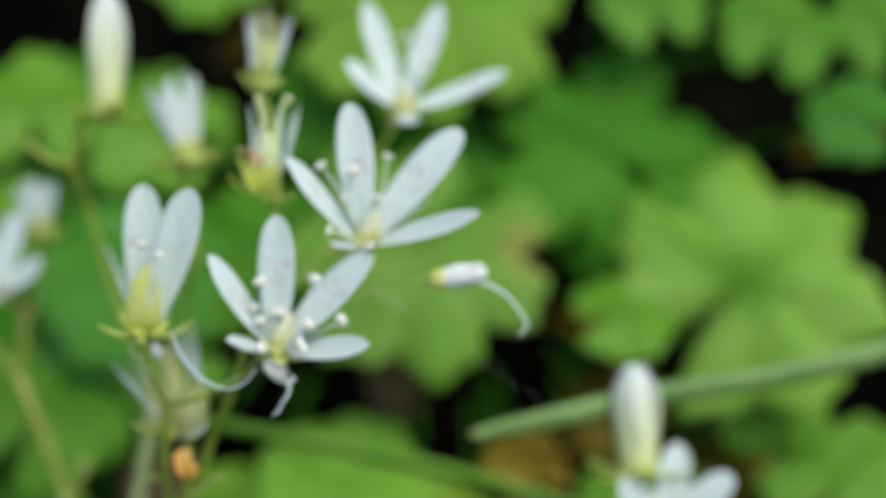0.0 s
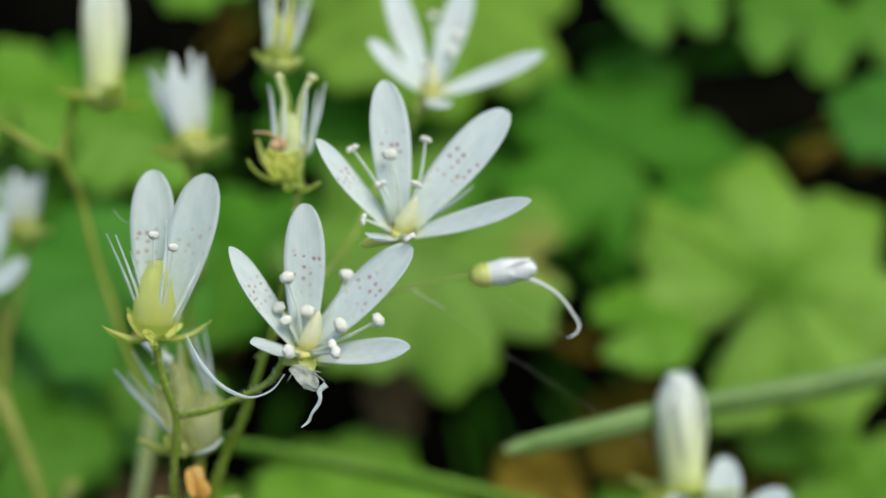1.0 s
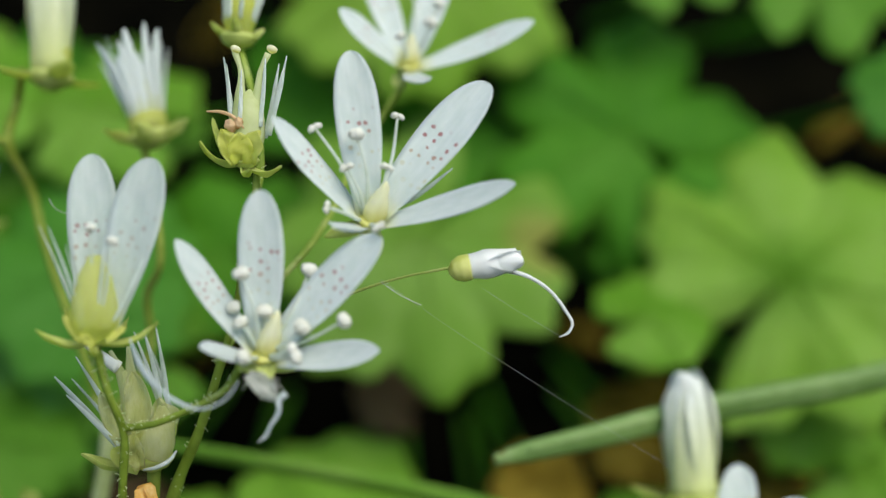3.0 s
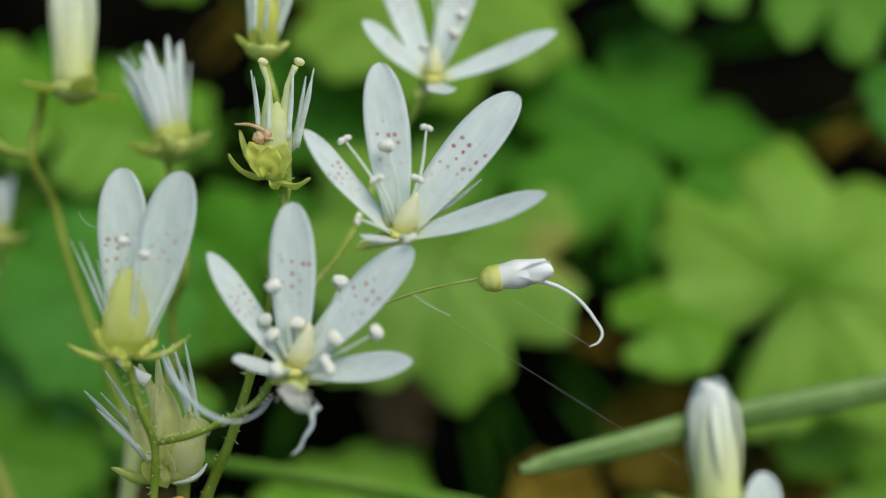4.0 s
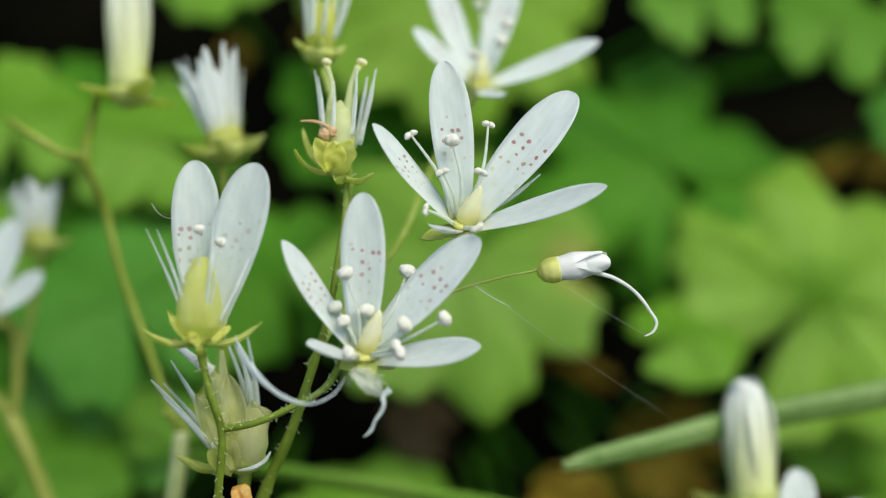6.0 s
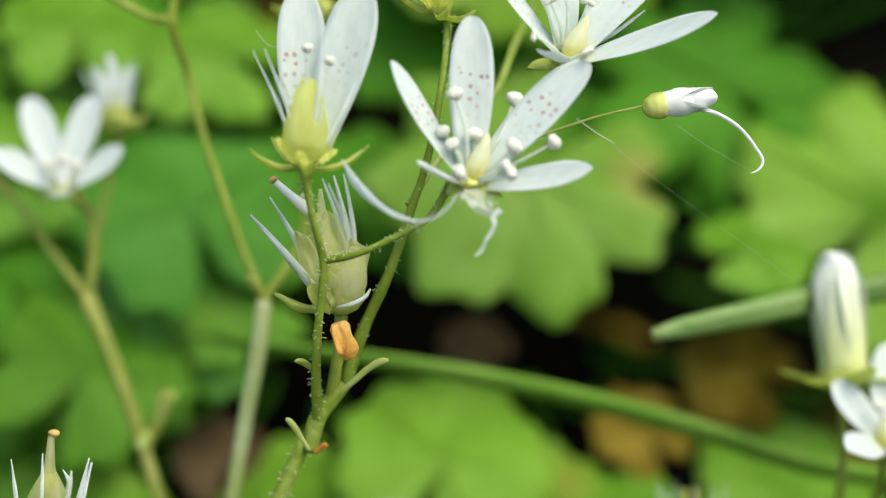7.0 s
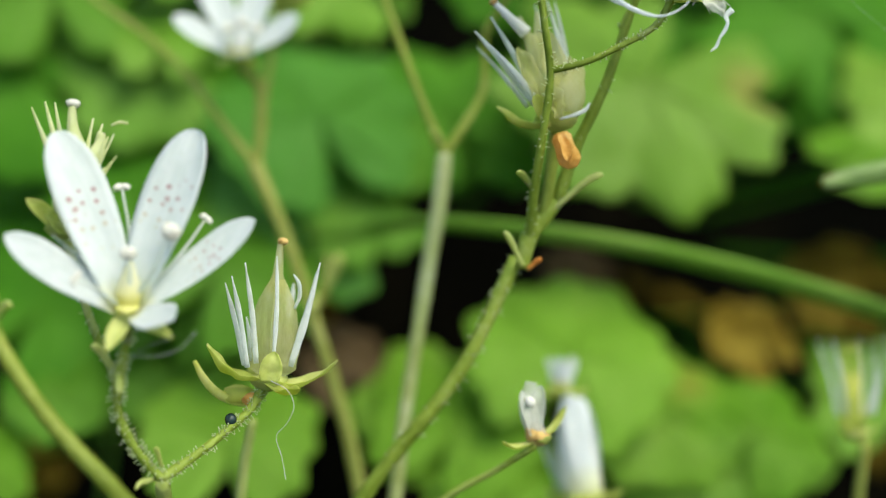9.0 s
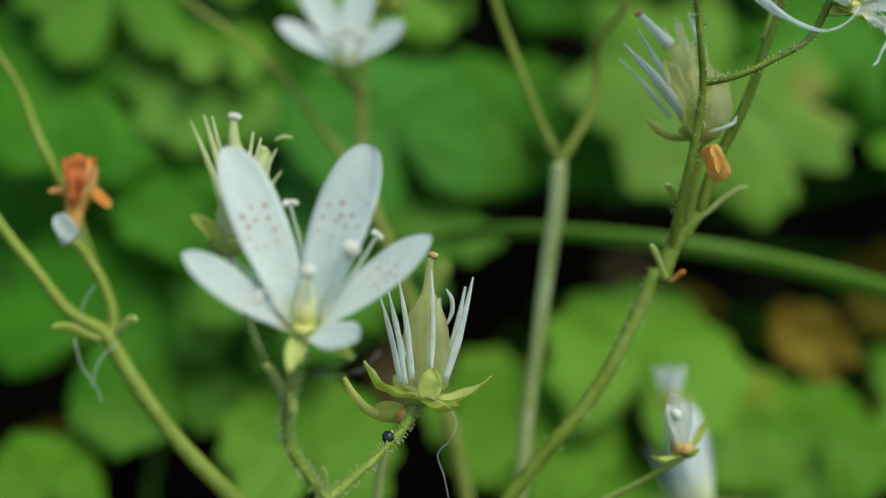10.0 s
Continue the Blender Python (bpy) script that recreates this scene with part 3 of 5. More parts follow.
def silk(label, pts, radius=0.018):
    t = thing("spider_thread", pts[0], label, "spider thread", "spider threads")
    part("strand", tube(pts, [radius, radius], 5, 4), SILK, t)
    return t

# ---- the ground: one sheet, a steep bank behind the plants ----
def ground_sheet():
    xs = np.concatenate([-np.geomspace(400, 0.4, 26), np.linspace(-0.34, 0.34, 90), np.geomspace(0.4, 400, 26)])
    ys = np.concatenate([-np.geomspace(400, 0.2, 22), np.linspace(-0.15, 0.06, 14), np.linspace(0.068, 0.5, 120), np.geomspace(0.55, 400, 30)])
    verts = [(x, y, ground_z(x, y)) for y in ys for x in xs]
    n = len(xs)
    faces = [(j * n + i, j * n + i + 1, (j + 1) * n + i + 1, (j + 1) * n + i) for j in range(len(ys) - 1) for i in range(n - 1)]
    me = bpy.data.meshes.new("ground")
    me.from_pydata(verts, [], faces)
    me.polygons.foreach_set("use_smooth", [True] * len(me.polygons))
    me.materials.append(SHADED_SOIL)
    return tagged(new("ground", me), "humus bank coloured near black for the shade under the leaves", "ground", kind="structure")


ground_sheet()

# ---- the front plant: its stalks ----
stalk = thing("flowering_stalk", (-19.72, 83.80, -20.14), "green glandular-hairy stalk of the front plant", "stem", "flower stalks")
low = [rooted((-27.96, 88.00, -32.93), -20, 4), (-32.57, 92.00, -40.96), (-27.97, 88.00, -33.09), (-22.99, 85.50, -26.67), (-19.72, 83.80, -20.14)]
part("stem", tube(low, [1.0, 0.7, 0.46, 0.43, 0.46], 10, 8, wobble=0.15), STEM, stalk)
hairs(stalk, low[2:], 0.5, 72, 0.3, 3)
up = [(-19.53, 83.80, -20.75), (-18.97, 83.20, -18.84), (-18.23, 83.00, -17.89), (-17.42, 82.80, -16.95)]
part("stem", tube(up, [0.55, 0.5, 0.48, 0.42], 10, 6, wobble=0.15), STEM, stalk)
c_line = [(-19.00, 83.20, -19.15), (-19.02, 81.30, -16.66), (-18.85, 79.60, -14.27), (-18.48, 78.20, -10.31), (-18.93, 77.00, -8.23), (-19.34, 76.20, -5.59)]
part("stem", tube(c_line, [0.34, 0.28, 0.25, 0.22, 0.2, 0.23], 10, 7, wobble=0.15), STEM, stalk)
hairs(stalk, c_line, 0.22, 110, 0.28, 4)
a_line = [(-18.48, 78.30, -10.30), (-16.66, 77.70, -9.99), (-14.58, 77.20, -9.11), (-12.81, 76.80, -8.13), (-11.56, 76.40, -6.11)]
part("pedicel", tube(a_line, [0.22, 0.18, 0.17, 0.18, 0.22], 10, 7, wobble=0.12), STEM, stalk)
hairs(stalk, a_line, 0.155, 90, 0.22, 5)
b_line = [(-11.73, 76.60, -6.31), (-9.40, 79.00, -4.48), (-6.92, 79.00, -2.06), (-5.39, 78.00, -0.10)]
part("pedicel", tube(b_line, [0.2, 0.2, 0.2, 0.24], 8, 6), STEM, stalk)
bud_line = [(-9.40, 79.00, -4.48), (-4.83, 79.20, -2.78), (-3.20, 78.60, -2.35), (-0.79, 78.00, -1.91)]
part("pedicel", tube(bud_line, [0.12, 0.075, 0.06, 0.08], 8, 6), BRACT, stalk)
p_line = [(-17.42, 82.80, -17.01), (-16.45, 82.20, -14.11), (-14.88, 81.00, -10.74), (-13.68, 80.30, -7.39), (-12.90, 79.80, -5.11), (-11.91, 79.30, -0.37), (-11.61, 80.20, 1.79), (-11.48, 80.31, 4.05)]
part("stem", tube(p_line, [0.40, 0.35, 0.28, 0.23, 0.21, 0.2, 0.2], 10, 6, wobble=0.12), STEM, stalk)
hairs(stalk, p_line, 0.3, 54, 0.25, 6)
g_line = [(-18.23, 83.00, -17.89), (-17.83, 82.30, -15.37), (-17.56, 81.60, -12.56)]
part("pedicel", tube(g_line, [0.4, 0.34, 0.4], 10, 6), PALE_STEM, stalk)
bract(stalk, (-18.97, 82.00, -16.26), (-20.11, 80.50, -15.65), 0.5, -0.08)
bract(stalk, (-17.91, 82.80, -17.58), (-15.02, 81.00, -15.65), 0.52, -0.07)
bract(stalk, (-19.51, 83.00, -20.73), (-20.73, 82.00, -18.87), 0.45, -0.08)
bract(stalk, (-19.20, 83.20, -20.90), (-18.45, 82.60, -20.45), 0.45, -0.12, WITHERED, "small withered red bract")

# ---- front flowers in sharp view ----
open_flower("open white five-petalled flower with red spots on a hairy pedicel", (-10.74, 76.00, -6.66), (0.03, -0.55, 0.85),
            [((-14.84, 74.27, -0.34), 1.8, (0.35, -0.75, 0.75)), ((-10.57, 74.74, 2.16), 2.35), ((-4.49, 74.67, -0.31), 2.5, (-0.25, -0.9, 0.5)), ((-4.61, 73.79, -6.0), 1.6, (0, -1, 0.5)), ((-13.55, 73.65, -5.75), 1.7, (-0.1, -0.6, 0.8))],
            [((-11.56, 74.30, -2.14), 0.4), ((-10.52, 75.20, -4.09), 0.42), ((-8.30, 76.00, -2.02), 0.44), ((-8.58, 74.40, -4.85), 0.44), ((-6.49, 74.60, -4.55), 0.4), ((-12.10, 75.40, -3.85), 0.36), ((-11.68, 75.00, -4.61), 0.36), ((-11.40, 73.80, -6.24), 0.4), ((-9.03, 74.00, -5.90), 0.32), ((-8.82, 73.80, -6.28), 0.34)],
            (-9.78, 75.00, -4.01), [(-10.13, 74.80, -7.49), (-11.99, 75.80, -7.07), (-8.99, 76.20, -7.14)], bare=(3, 4))
open_flower("open white flower with faint red spots, two cream anthers held high", (-5.24, 77.50, 0.27), (0.1, -0.5, 0.86),
            [((-10.06, 75.38, 5.88), 1.85, (0.35, -0.75, 0.75)), ((-6.10, 76.65, 9.52), 2.4), ((1.28, 77.43, 7.85), 2.8, (-0.25, -0.95, 0.45)), ((2.38, 74.72, 2.34), 1.5, (-0.1, -1, 0.5)), ((-6.87, 74.25, 0.14), 1.7, (-0.1, -0.7, 0.75))],
            [((-7.97, 76.50, 5.48), 0.34), ((-3.64, 77.25, 6.12), 0.32), ((-5.77, 76.00, 4.99), 0.4), ((-6.31, 76.00, 3.35), 0.34), ((-4.21, 76.25, 3.35), 0.34), ((-7.30, 75.25, 1.27), 0.3), ((-4.65, 74.25, 0.17), 0.34), ((-0.75, 77.75, 3.37), 0.0)],
            (-4.22, 76.25, 2.58), [(-7.54, 76.25, -0.27), (-4.77, 77.25, -1.33)], bare=(3, 4), flat=True)

cf = thing("white_flower", (-19.41, 76.00, -5.56), "half-faded white flower with two upright petals remaining", "flower", "open flowers")
cb = (-19.41, 76.00, -5.56)
part("petal", blade((-19.42, 76.80, -4.70), (-19.55, 76.70, 4.22), (0.05, -1, 0.25), 2.6, 0.06, 0.1, 0.35, 0.62, 0.09, 8, 22, 3), OLD_PETAL, cf)
part("petal", blade((-18.50, 76.00, -5.10), (-16.16, 75.63, 3.88), (-0.25, -1, 0.1), 2.85, 0.04, 0.1, 0.3, 0.66, 0.09, 8, 22, 9), OLD_PETAL, cf)
part("ovary", ovary_shape((-19.33, 75.70, -5.42), (-18.98, 75.20, 0.0), 1.2, False), CLEAR_OVARY, cf)
for foot, tip, an in [((-19.73, 75.20, -4.89), (-21.95, 75.50, 0.46), 0), ((-19.56, 75.00, -4.74), (-21.27, 74.80, 0.37), 0), ((-19.55, 75.00, -4.17), (-20.49, 75.00, -0.55), 0), ((-19.55, 76.00, -4.80), (-19.06, 74.40, 0.28), 0.27),
                      ((-18.70, 74.80, -4.17), (-17.94, 74.20, -0.42), 0.27), ((-18.82, 74.60, -4.16), (-18.32, 74.40, 1.18), 0), ((-18.18, 75.20, -4.48), (-16.42, 75.40, -0.70), 0), ((-20.13, 76.00, -5.08), (-20.74, 77.00, -1.58), 0)]:
    stamen(cf, foot, tip, an, 0.07, 0.02)
cup(cf, (-19.41, 76.00, -5.50), (0, -0.1, 1), 0.6)
for tip, fc in [((-22.06, 75.00, -4.77), (0.2, -0.5, 1)), ((-15.96, 75.50, -4.53), (-0.2, -0.5, 1)), ((-18.73, 73.80, -5.86), (0, 0.3, 1)), ((-21.14, 77.00, -3.80), (0.6, -1, 0.3)), ((-18.06, 78.00, -4.33), (0, 0.2, 1))]:
    sepal(cf, cb, tip, fc, 0.6, -0.2)
for foot, tip, w, fc in [((-19.73, 75.20, -5.50), (-20.72, 75.40, -4.10), 0.5, (0.4, -1, 0.1)), ((-18.48, 75.20, -5.51), (-17.62, 75.60, -4.70), 0.45, (-0.4, -1, 0.1)), ((-19.14, 75.00, -5.61), (-19.62, 74.40, -5.02), 0.5, (0, -1, 0.4))]:
    part("sepal", blade(foot, tip, fc, w, -0.1, 0.2, 0.7, 0.5, 0.1, 6, 12, w * 5, 0.3), CLEAR_OVARY, cf)
hang = [(-17.23, 75.00, -5.52), (-16.16, 74.00, -7.12), (-14.80, 73.60, -8.31), (-13.42, 73.40, -8.72), (-12.22, 73.20, -8.24), (-11.57, 73.00, -7.40)]
part("petal", tube(hang, [0.05, 0.17, 0.13, 0.075, 0.055, 0.035], 8, 7, 0.35, 0.25), WISP, cf, "shrivelled hanging petal, thin and curled")
part("petal", tube([(-17.35, 75.2, -5.30), (-16.75, 74.5, -6.60), (-15.75, 74.0, -7.75), (-14.80, 73.65, -8.28)], [0.05, 0.13, 0.08, 0.03], 8, 6, 0.35, 0.3), WISP, cf, "thin strand of the shrivelled petal")

sp = thing("spent_flower", (-17.65, 81.20, -12.47), "spent flower with pale capsule and bare white filaments", "flower", "spent flowers")
part("capsule", ovary_shape((-17.81, 81.20, -12.31), (-19.24, 80.70, -6.20), 0.9, True, 0.6), CAPSULE, sp)
part("capsule", tube([(-16.54, 80.80, -9.52), (-16.93, 80.20, -10.86), (-17.34, 80.40, -12.08)], [0.66, 0.84, 0.88], 12, 5, 1.0, 0.3), CAPSULE, sp, "pale green swollen base")
part("sepal", blade((-18.10, 80.40, -12.83), (-19.35, 79.20, -11.55), (0.1, -1, 0.3), 1.2, -0.15, 0.15, 0.6, 0.5, 0.12, 8, 12, 1.2), SEPAL, sp)
part("rim", tube([(-17.75, 79.6, -12.75), (-16.9, 79.3, -12.55), (-16.2, 79.5, -12.15), (-15.95, 79.8, -11.75)], [0.06, 0.13, 0.12, 0.05], 6, 5, 0.5), RIBBON, sp, "pale torn rim of the calyx")
st = part("style", tube([(-19.35, 80.90, -7.28), (-20.27, 80.60, -6.54), (-21.19, 80.40, -5.72)], [0.40, 0.26, 0.19], 8, 5), FADED, sp)
part("stigma", blob((-21.32, 80.40, -5.59), (0.27, 0.27, 0.2), (-1, 0, 1), 0.2), STIGMA, st)
for foot, tip, r in [((-19.04, 80.20, -11.78), (-22.51, 79.70, -7.61), 0.17), ((-18.85, 80.00, -11.81), (-21.74, 79.20, -8.56), 0.15), ((-18.74, 80.70, -11.67), (-21.49, 80.20, -6.58), 0.16), ((-19.19, 81.70, -11.49), (-22.15, 81.70, -7.93), 0.12),
                     ((-17.10, 81.70, -10.03), (-18.66, 81.70, -5.33), 0.13), ((-16.97, 81.20, -9.94), (-17.99, 81.20, -5.23), 0.13), ((-16.78, 81.70, -9.88), (-17.44, 81.70, -5.07), 0.12), ((-16.83, 82.70, -9.74), (-18.35, 82.70, -5.48), 0.12)]:
    stamen(sp, foot, tip, 0, r, 0.02)
for foot, tip, w in [((-18.6, 80.3, -12.0), (-20.1, 80.0, -8.5), 1.2), ((-17.6, 80.1, -12.2), (-18.4, 80.1, -7.4), 1.5), ((-16.7, 80.3, -11.9), (-17.0, 80.3, -8.9), 1.2), ((-17.9, 79.6, -12.7), (-18.5, 79.4, -10.6), 1.0)]:
    part("calyx_flap", blade(foot, tip, (0.2, -1, 0.2), w, 0.1, 0.3, 0.6, 0.5, 0.05, 8, 16, w * 7, 0.5, 0.6), CAPSULE, sp, "thin papery flap round the capsule")
cup(sp, (-17.65, 81.20, -12.47), (0.05, -0.1, 1), 1.3)
for tip, w in [((-21.25, 80.20, -11.89), 1.0), ((-16.26, 80.20, -11.86), 0.8), ((-16.35, 82.20, -9.81), 1.0)]:
    sepal(sp, (-17.81, 81.20, -12.63), tip, (0, -0.3, 1), w, -0.2)
dry = thing("withered_petal", (-17.26, 79.70, -13.70), "withered orange petal clinging to the stalk", "petal")
part("husk", join(tube([(-17.72, 79.7, -13.55), (-17.62, 79.7, -13.9), (-17.45, 79.65, -14.5), (-17.2, 79.7, -15.1), (-17.05, 79.75, -15.55)], [0.36, 0.56, 0.6, 0.62, 0.55, 0.24], 14, 5, 0.7, 0.45), blade((-17.9, 79.3, -13.7), (-17.5, 79.2, -15.3), (0.3, -1, 0.1), 0.8, 0.2, 0.5, 0.7, 0.5, 0.1, 8, 10, 4, 0.35, 0.4)), DRY_PETAL, dry)

bud = thing("flower_bud", (-0.35, 77.80, -2.02), "white closing bud with a green base on a thin pedicel", "bud")
part("petals", tube([(-0.65, 77.80, -2.07), (-0.04, 77.80, -1.90), (0.87, 77.80, -1.78), (1.93, 77.80, -1.61), (2.70, 77.80, -1.43)], [0.3, 0.7, 0.76, 0.64, 0.45], 12, 5, 0.9, 0.3), FADED, bud)
for tip, fc in [((2.81, 77.50, -1.08), (0.1, -0.6, -0.8)), ((2.92, 76.99, -1.62), (0, 0.9, 0.2)), ((2.50, 77.60, -2.16), (0, -0.4, 0.9)), ((2.84, 78.50, -1.43), (0, -1, 0))]:
    part("petal", blade((0.73, 77.50, -1.78), tip, fc, 1.1, -0.15, 0.25, 0.6, 0.6, 0.1, 6, 12, 4, 0.05), FADED, bud)
part("calyx_cup", tube([(-1.02, 77.80, -2.16), (-0.77, 77.80, -2.10), (-0.35, 77.80, -1.99), (0.14, 77.80, -1.90)], [0.14, 0.52, 0.74, 0.78], 14, 5, 0.92, 0.35), BUD_CAP, bud)
part("petal", tube([(2.02, 77.80, -2.09), (3.15, 77.80, -2.42), (4.36, 77.80, -3.21), (5.17, 77.80, -4.26), (5.56, 77.80, -5.08), (5.34, 77.80, -5.48), (4.86, 77.80, -5.71)], [0.15, 0.11, 0.095, 0.09, 0.08, 0.07, 0.03], 8, 6, 0.6), FADED, bud, "long curved withered petal thread")

wisp = thing("shrivelled_petal", (-10.74, 74.00, -7.40), "shrivelled translucent petal hanging under a flower", "petal")
part("membrane", blade((-11.29, 74.50, -7.15), (-9.82, 74.00, -8.37), (0.2, -1, 0.3), 1.0, 0.25, 0.4, 0.6, 0.5, 0.05, 10, 16, 5, 0.5), GAUZE, wisp)
part("fringe", join(*[tube([q, r], [0.05, 0.02], 5, 2) for q, r in [((-11.16, 74.00, -7.28), (-11.50, 74.00, -7.89)), ((-10.32, 74.00, -7.91), (-9.48, 74.00, -8.32)), ((-10.03, 74.00, -7.41), (-9.42, 74.00, -7.92)), ((-10.88, 74.00, -7.62), (-10.55, 74.00, -8.36)), ((-10.15, 74.00, -7.29), (-9.64, 74.00, -7.41))]]), GAUZE, wisp)
part("tail", tube([(-9.34, 74.00, -8.09), (-9.72, 74.00, -8.48), (-9.66, 73.90, -8.85), (-9.78, 74.00, -9.20), (-10.14, 73.90, -9.70), (-10.30, 74.00, -10.12), (-10.71, 73.80, -10.46)], [0.2, 0.16, 0.1, 0.11, 0.07, 0.09, 0.03], 8, 4, 0.5, 0.3), WISP, wisp)

pf = thing("spent_flower", (-12.07, 80.00, 4.06), "spent flower with two-beaked green capsule and bare filaments", "flower", "spent flowers")
part("ovary", ovary_shape((-12.07, 80.00, 4.13), (-11.68, 80.00, 10.04), 0.98, True, 0.95, True), PALE_OVARY, pf)
for foot, tip, r in [((-12.69, 80.00, 5.33), (-13.29, 80.51, 9.89), 0.13), ((-12.81, 79.49, 6.52), (-13.05, 80.00, 9.42), 0.1), ((-11.18, 79.39, 5.87), (-10.85, 79.39, 9.61), 0.11), ((-12.34, 79.18, 4.92), (-12.13, 79.18, 8.97), 0.1), ((-10.81, 80.00, 5.47), (-9.75, 80.00, 9.85), 0.14), ((-11.09, 80.82, 5.40), (-10.27, 80.82, 9.55), 0.13)]:
    stamen(pf, foot, tip, 0, r, 0.01)
part("stigma", blob((-10.57, 80.00, 10.23), (0.32, 0.3, 0.22), (0.3, 0, 1), 0.2), OVARY, pf)
part("stigma", blob((-12.57, 80.00, 10.24), (0.3, 0.3, 0.22), (0.3, 0, 1), 0.2), OVARY, pf)
cup(pf, (-12.07, 80.00, 4.00), (0, -0.1, 1), 0.8)
for dx, dz, w in [(-1.15, 1.7, 1.3), (-0.2, 1.5, 1.4), (0.9, 1.6, 1.3)]:
    part("sepal", blade((-12.07 + dx * 0.4, 79.30, 3.90), (-12.07 + dx, 78.70, 4.00 + dz), (-dx * 0.4, -1, 0.2), w, -0.1, 0.25, 0.7, 0.45, 0.1, 8, 12, dx, 0.25, 0.7), CLEAR_OVARY, pf, "thin yellow calyx flap")
for tip in [(-14.40, 78.98, 5.06), (-14.04, 81.02, 6.60), (-9.96, 78.98, 3.65), (-11.59, 77.95, 3.39)]:
    sepal(pf, (-12.16, 80.00, 3.87), tip, (0.1, -0.3, 1), 0.7, -0.25)
part("withered_petal", join(blob((-12.73, 78.98, 5.89), (0.36, 0.3, 0.3), (1, 0, 0.4), 0.5, seed=4), blob((-12.30, 78.98, 6.05), (0.26, 0.24, 0.3), (0.4, 0, 1), 0.5, seed=8), tube([(-14.04, 79.18, 6.71), (-13.22, 79.08, 6.66), (-12.40, 78.98, 6.25), (-11.99, 78.87, 5.74)], [0.05, 0.1, 0.1, 0.05], 6, 5, 0.5)), PINK_HUSK, pf, "shrunken pinkish-brown petal remains")

# ---- the lower front flowers ----
open_flower("open white flower with red spots, its front petal folded down", (-40.85, 75.20, -24.05), (0.05, -0.5, 0.87),
            [((-46.55, 73.60, -20.25), 2.05, (0.2, -1, 0.55)), ((-44.53, 74.83, -14.78), 2.8, (0.2, -1, 0.4)), ((-37.40, 74.56, -14.72), 3.0, (-0.2, -1, 0.4)), ((-34.48, 74.20, -19.40), 2.05, (-0.25, -1, 0.5)), ((-38.25, 72.90, -24.55), 2.1, (-0.1, -0.75, 0.65))],
            [((-41.42, 76.00, -17.43), 0.36), ((-38.58, 73.50, -20.19), 0.5), ((-37.05, 75.50, -19.14), 0.32), ((-40.60, 73.60, -21.25), 0.4), ((-42.96, 73.00, -22.45), 0.34), ((-44.67, 75.00, -20.02), 0.0)],
            (-40.61, 74.30, -21.45), [(-41.55, 73.80, -26.0), (-38.4, 74.00, -25.4), (-38.95, 76.50, -22.5)], bare=(0, 4), flat=True)
vf = thing("spent_flower", (-44.54, 77.50, -19.41), "spent flower with pale styles and thin bare filaments", "flower", "spent flowers")
part("ovary", ovary_shape((-44.30, 77.50, -19.23), (-43.44, 77.00, -14.19), 1.1, True, 0.7, True), PALE_OVARY, vf)
part("stigma", blob((-44.23, 77.00, -12.78), (0.38, 0.35, 0.25), (0, 0, 1), 0.2), ANTHER, vf)
part("style", tube([(-43.93, 77.30, -15.22), (-44.22, 77.10, -14.01), (-44.26, 77.00, -12.91)], [0.5, 0.3, 0.2], 8, 5), PALE_OVARY, vf)
part("stigma", tube([(-42.15, 76.50, -14.08), (-41.71, 76.50, -13.89), (-41.26, 76.50, -13.95)], [0.05, 0.1, 0.07], 6, 4), PALE_OVARY, vf)
for tip in [(-46.47, 77.50, -12.86), (-45.79, 77.50, -12.54), (-45.40, 78.00, -12.46), (-42.06, 77.00, -14.40), (-42.45, 77.50, -14.41), (-41.82, 76.50, -15.69), (-42.59, 77.50, -16.11), (-42.87, 78.00, -13.62), (-43.26, 77.50, -13.43)]:
    stamen(vf, (-44.47, 77.50, -18.76), tip, 0, 0.155, 0.03, material=PALE_OVARY)
part("ovary", blade((-43.55, 76.70, -18.29), (-42.40, 76.50, -14.59), (-0.2, -1, 0.1), 1.0, 0.1, 0.4, 0.6, 0.45, 0.3, 8, 14, 6, 0.15, 0.8), PALE_OVARY, vf, "pale second beak of the ovary")
cup(vf, (-44.54, 77.50, -19.41), (-0.1, -0.1, 1), 1.1)
for tip in [(-46.35, 76.50, -17.93), (-45.29, 76.00, -18.93), (-43.32, 78.50, -18.75)]:
    part("sepal", blade((-44.55, 77.30, -19.59), tip, (0.3, -1, 0.5), 1.0, -0.15, 0.3, 0.7, 0.45, 0.14, 6, 12, tip[0], 0.12, 0.8), SEPAL, vf)
ff = thing("spent_flower", (-34.31, 82.40, -27.17), "spent flower with a translucent capsule and spread sepals", "flower", "spent flowers")
part("capsule", tube([(-34.05, 82.40, -27.10), (-34.02, 82.30, -26.60), (-33.95, 82.30, -25.60), (-33.88, 82.20, -24.20), (-33.80, 82.10, -22.80), (-33.70, 81.90, -21.60)], [0.5, 1.25, 1.5, 1.42, 1.0, 0.4], 14, 4, 0.85, 0.15), CAPSULE, ff)
part("rib", tube([(-34.05, 80.80, -26.60), (-33.95, 80.70, -24.40), (-33.75, 81.20, -21.60)], [0.05, 0.08, 0.05], 6, 6), CAPSULE, ff)
part("filament", tube([(-32.75, 81.50, -23.30), (-32.48, 81.30, -22.60), (-32.52, 81.20, -21.90), (-32.80, 81.20, -21.40)], [0.08, 0.13, 0.12, 0.04], 6, 5, 0.5), RIBBON, ff, "curled dried filament")
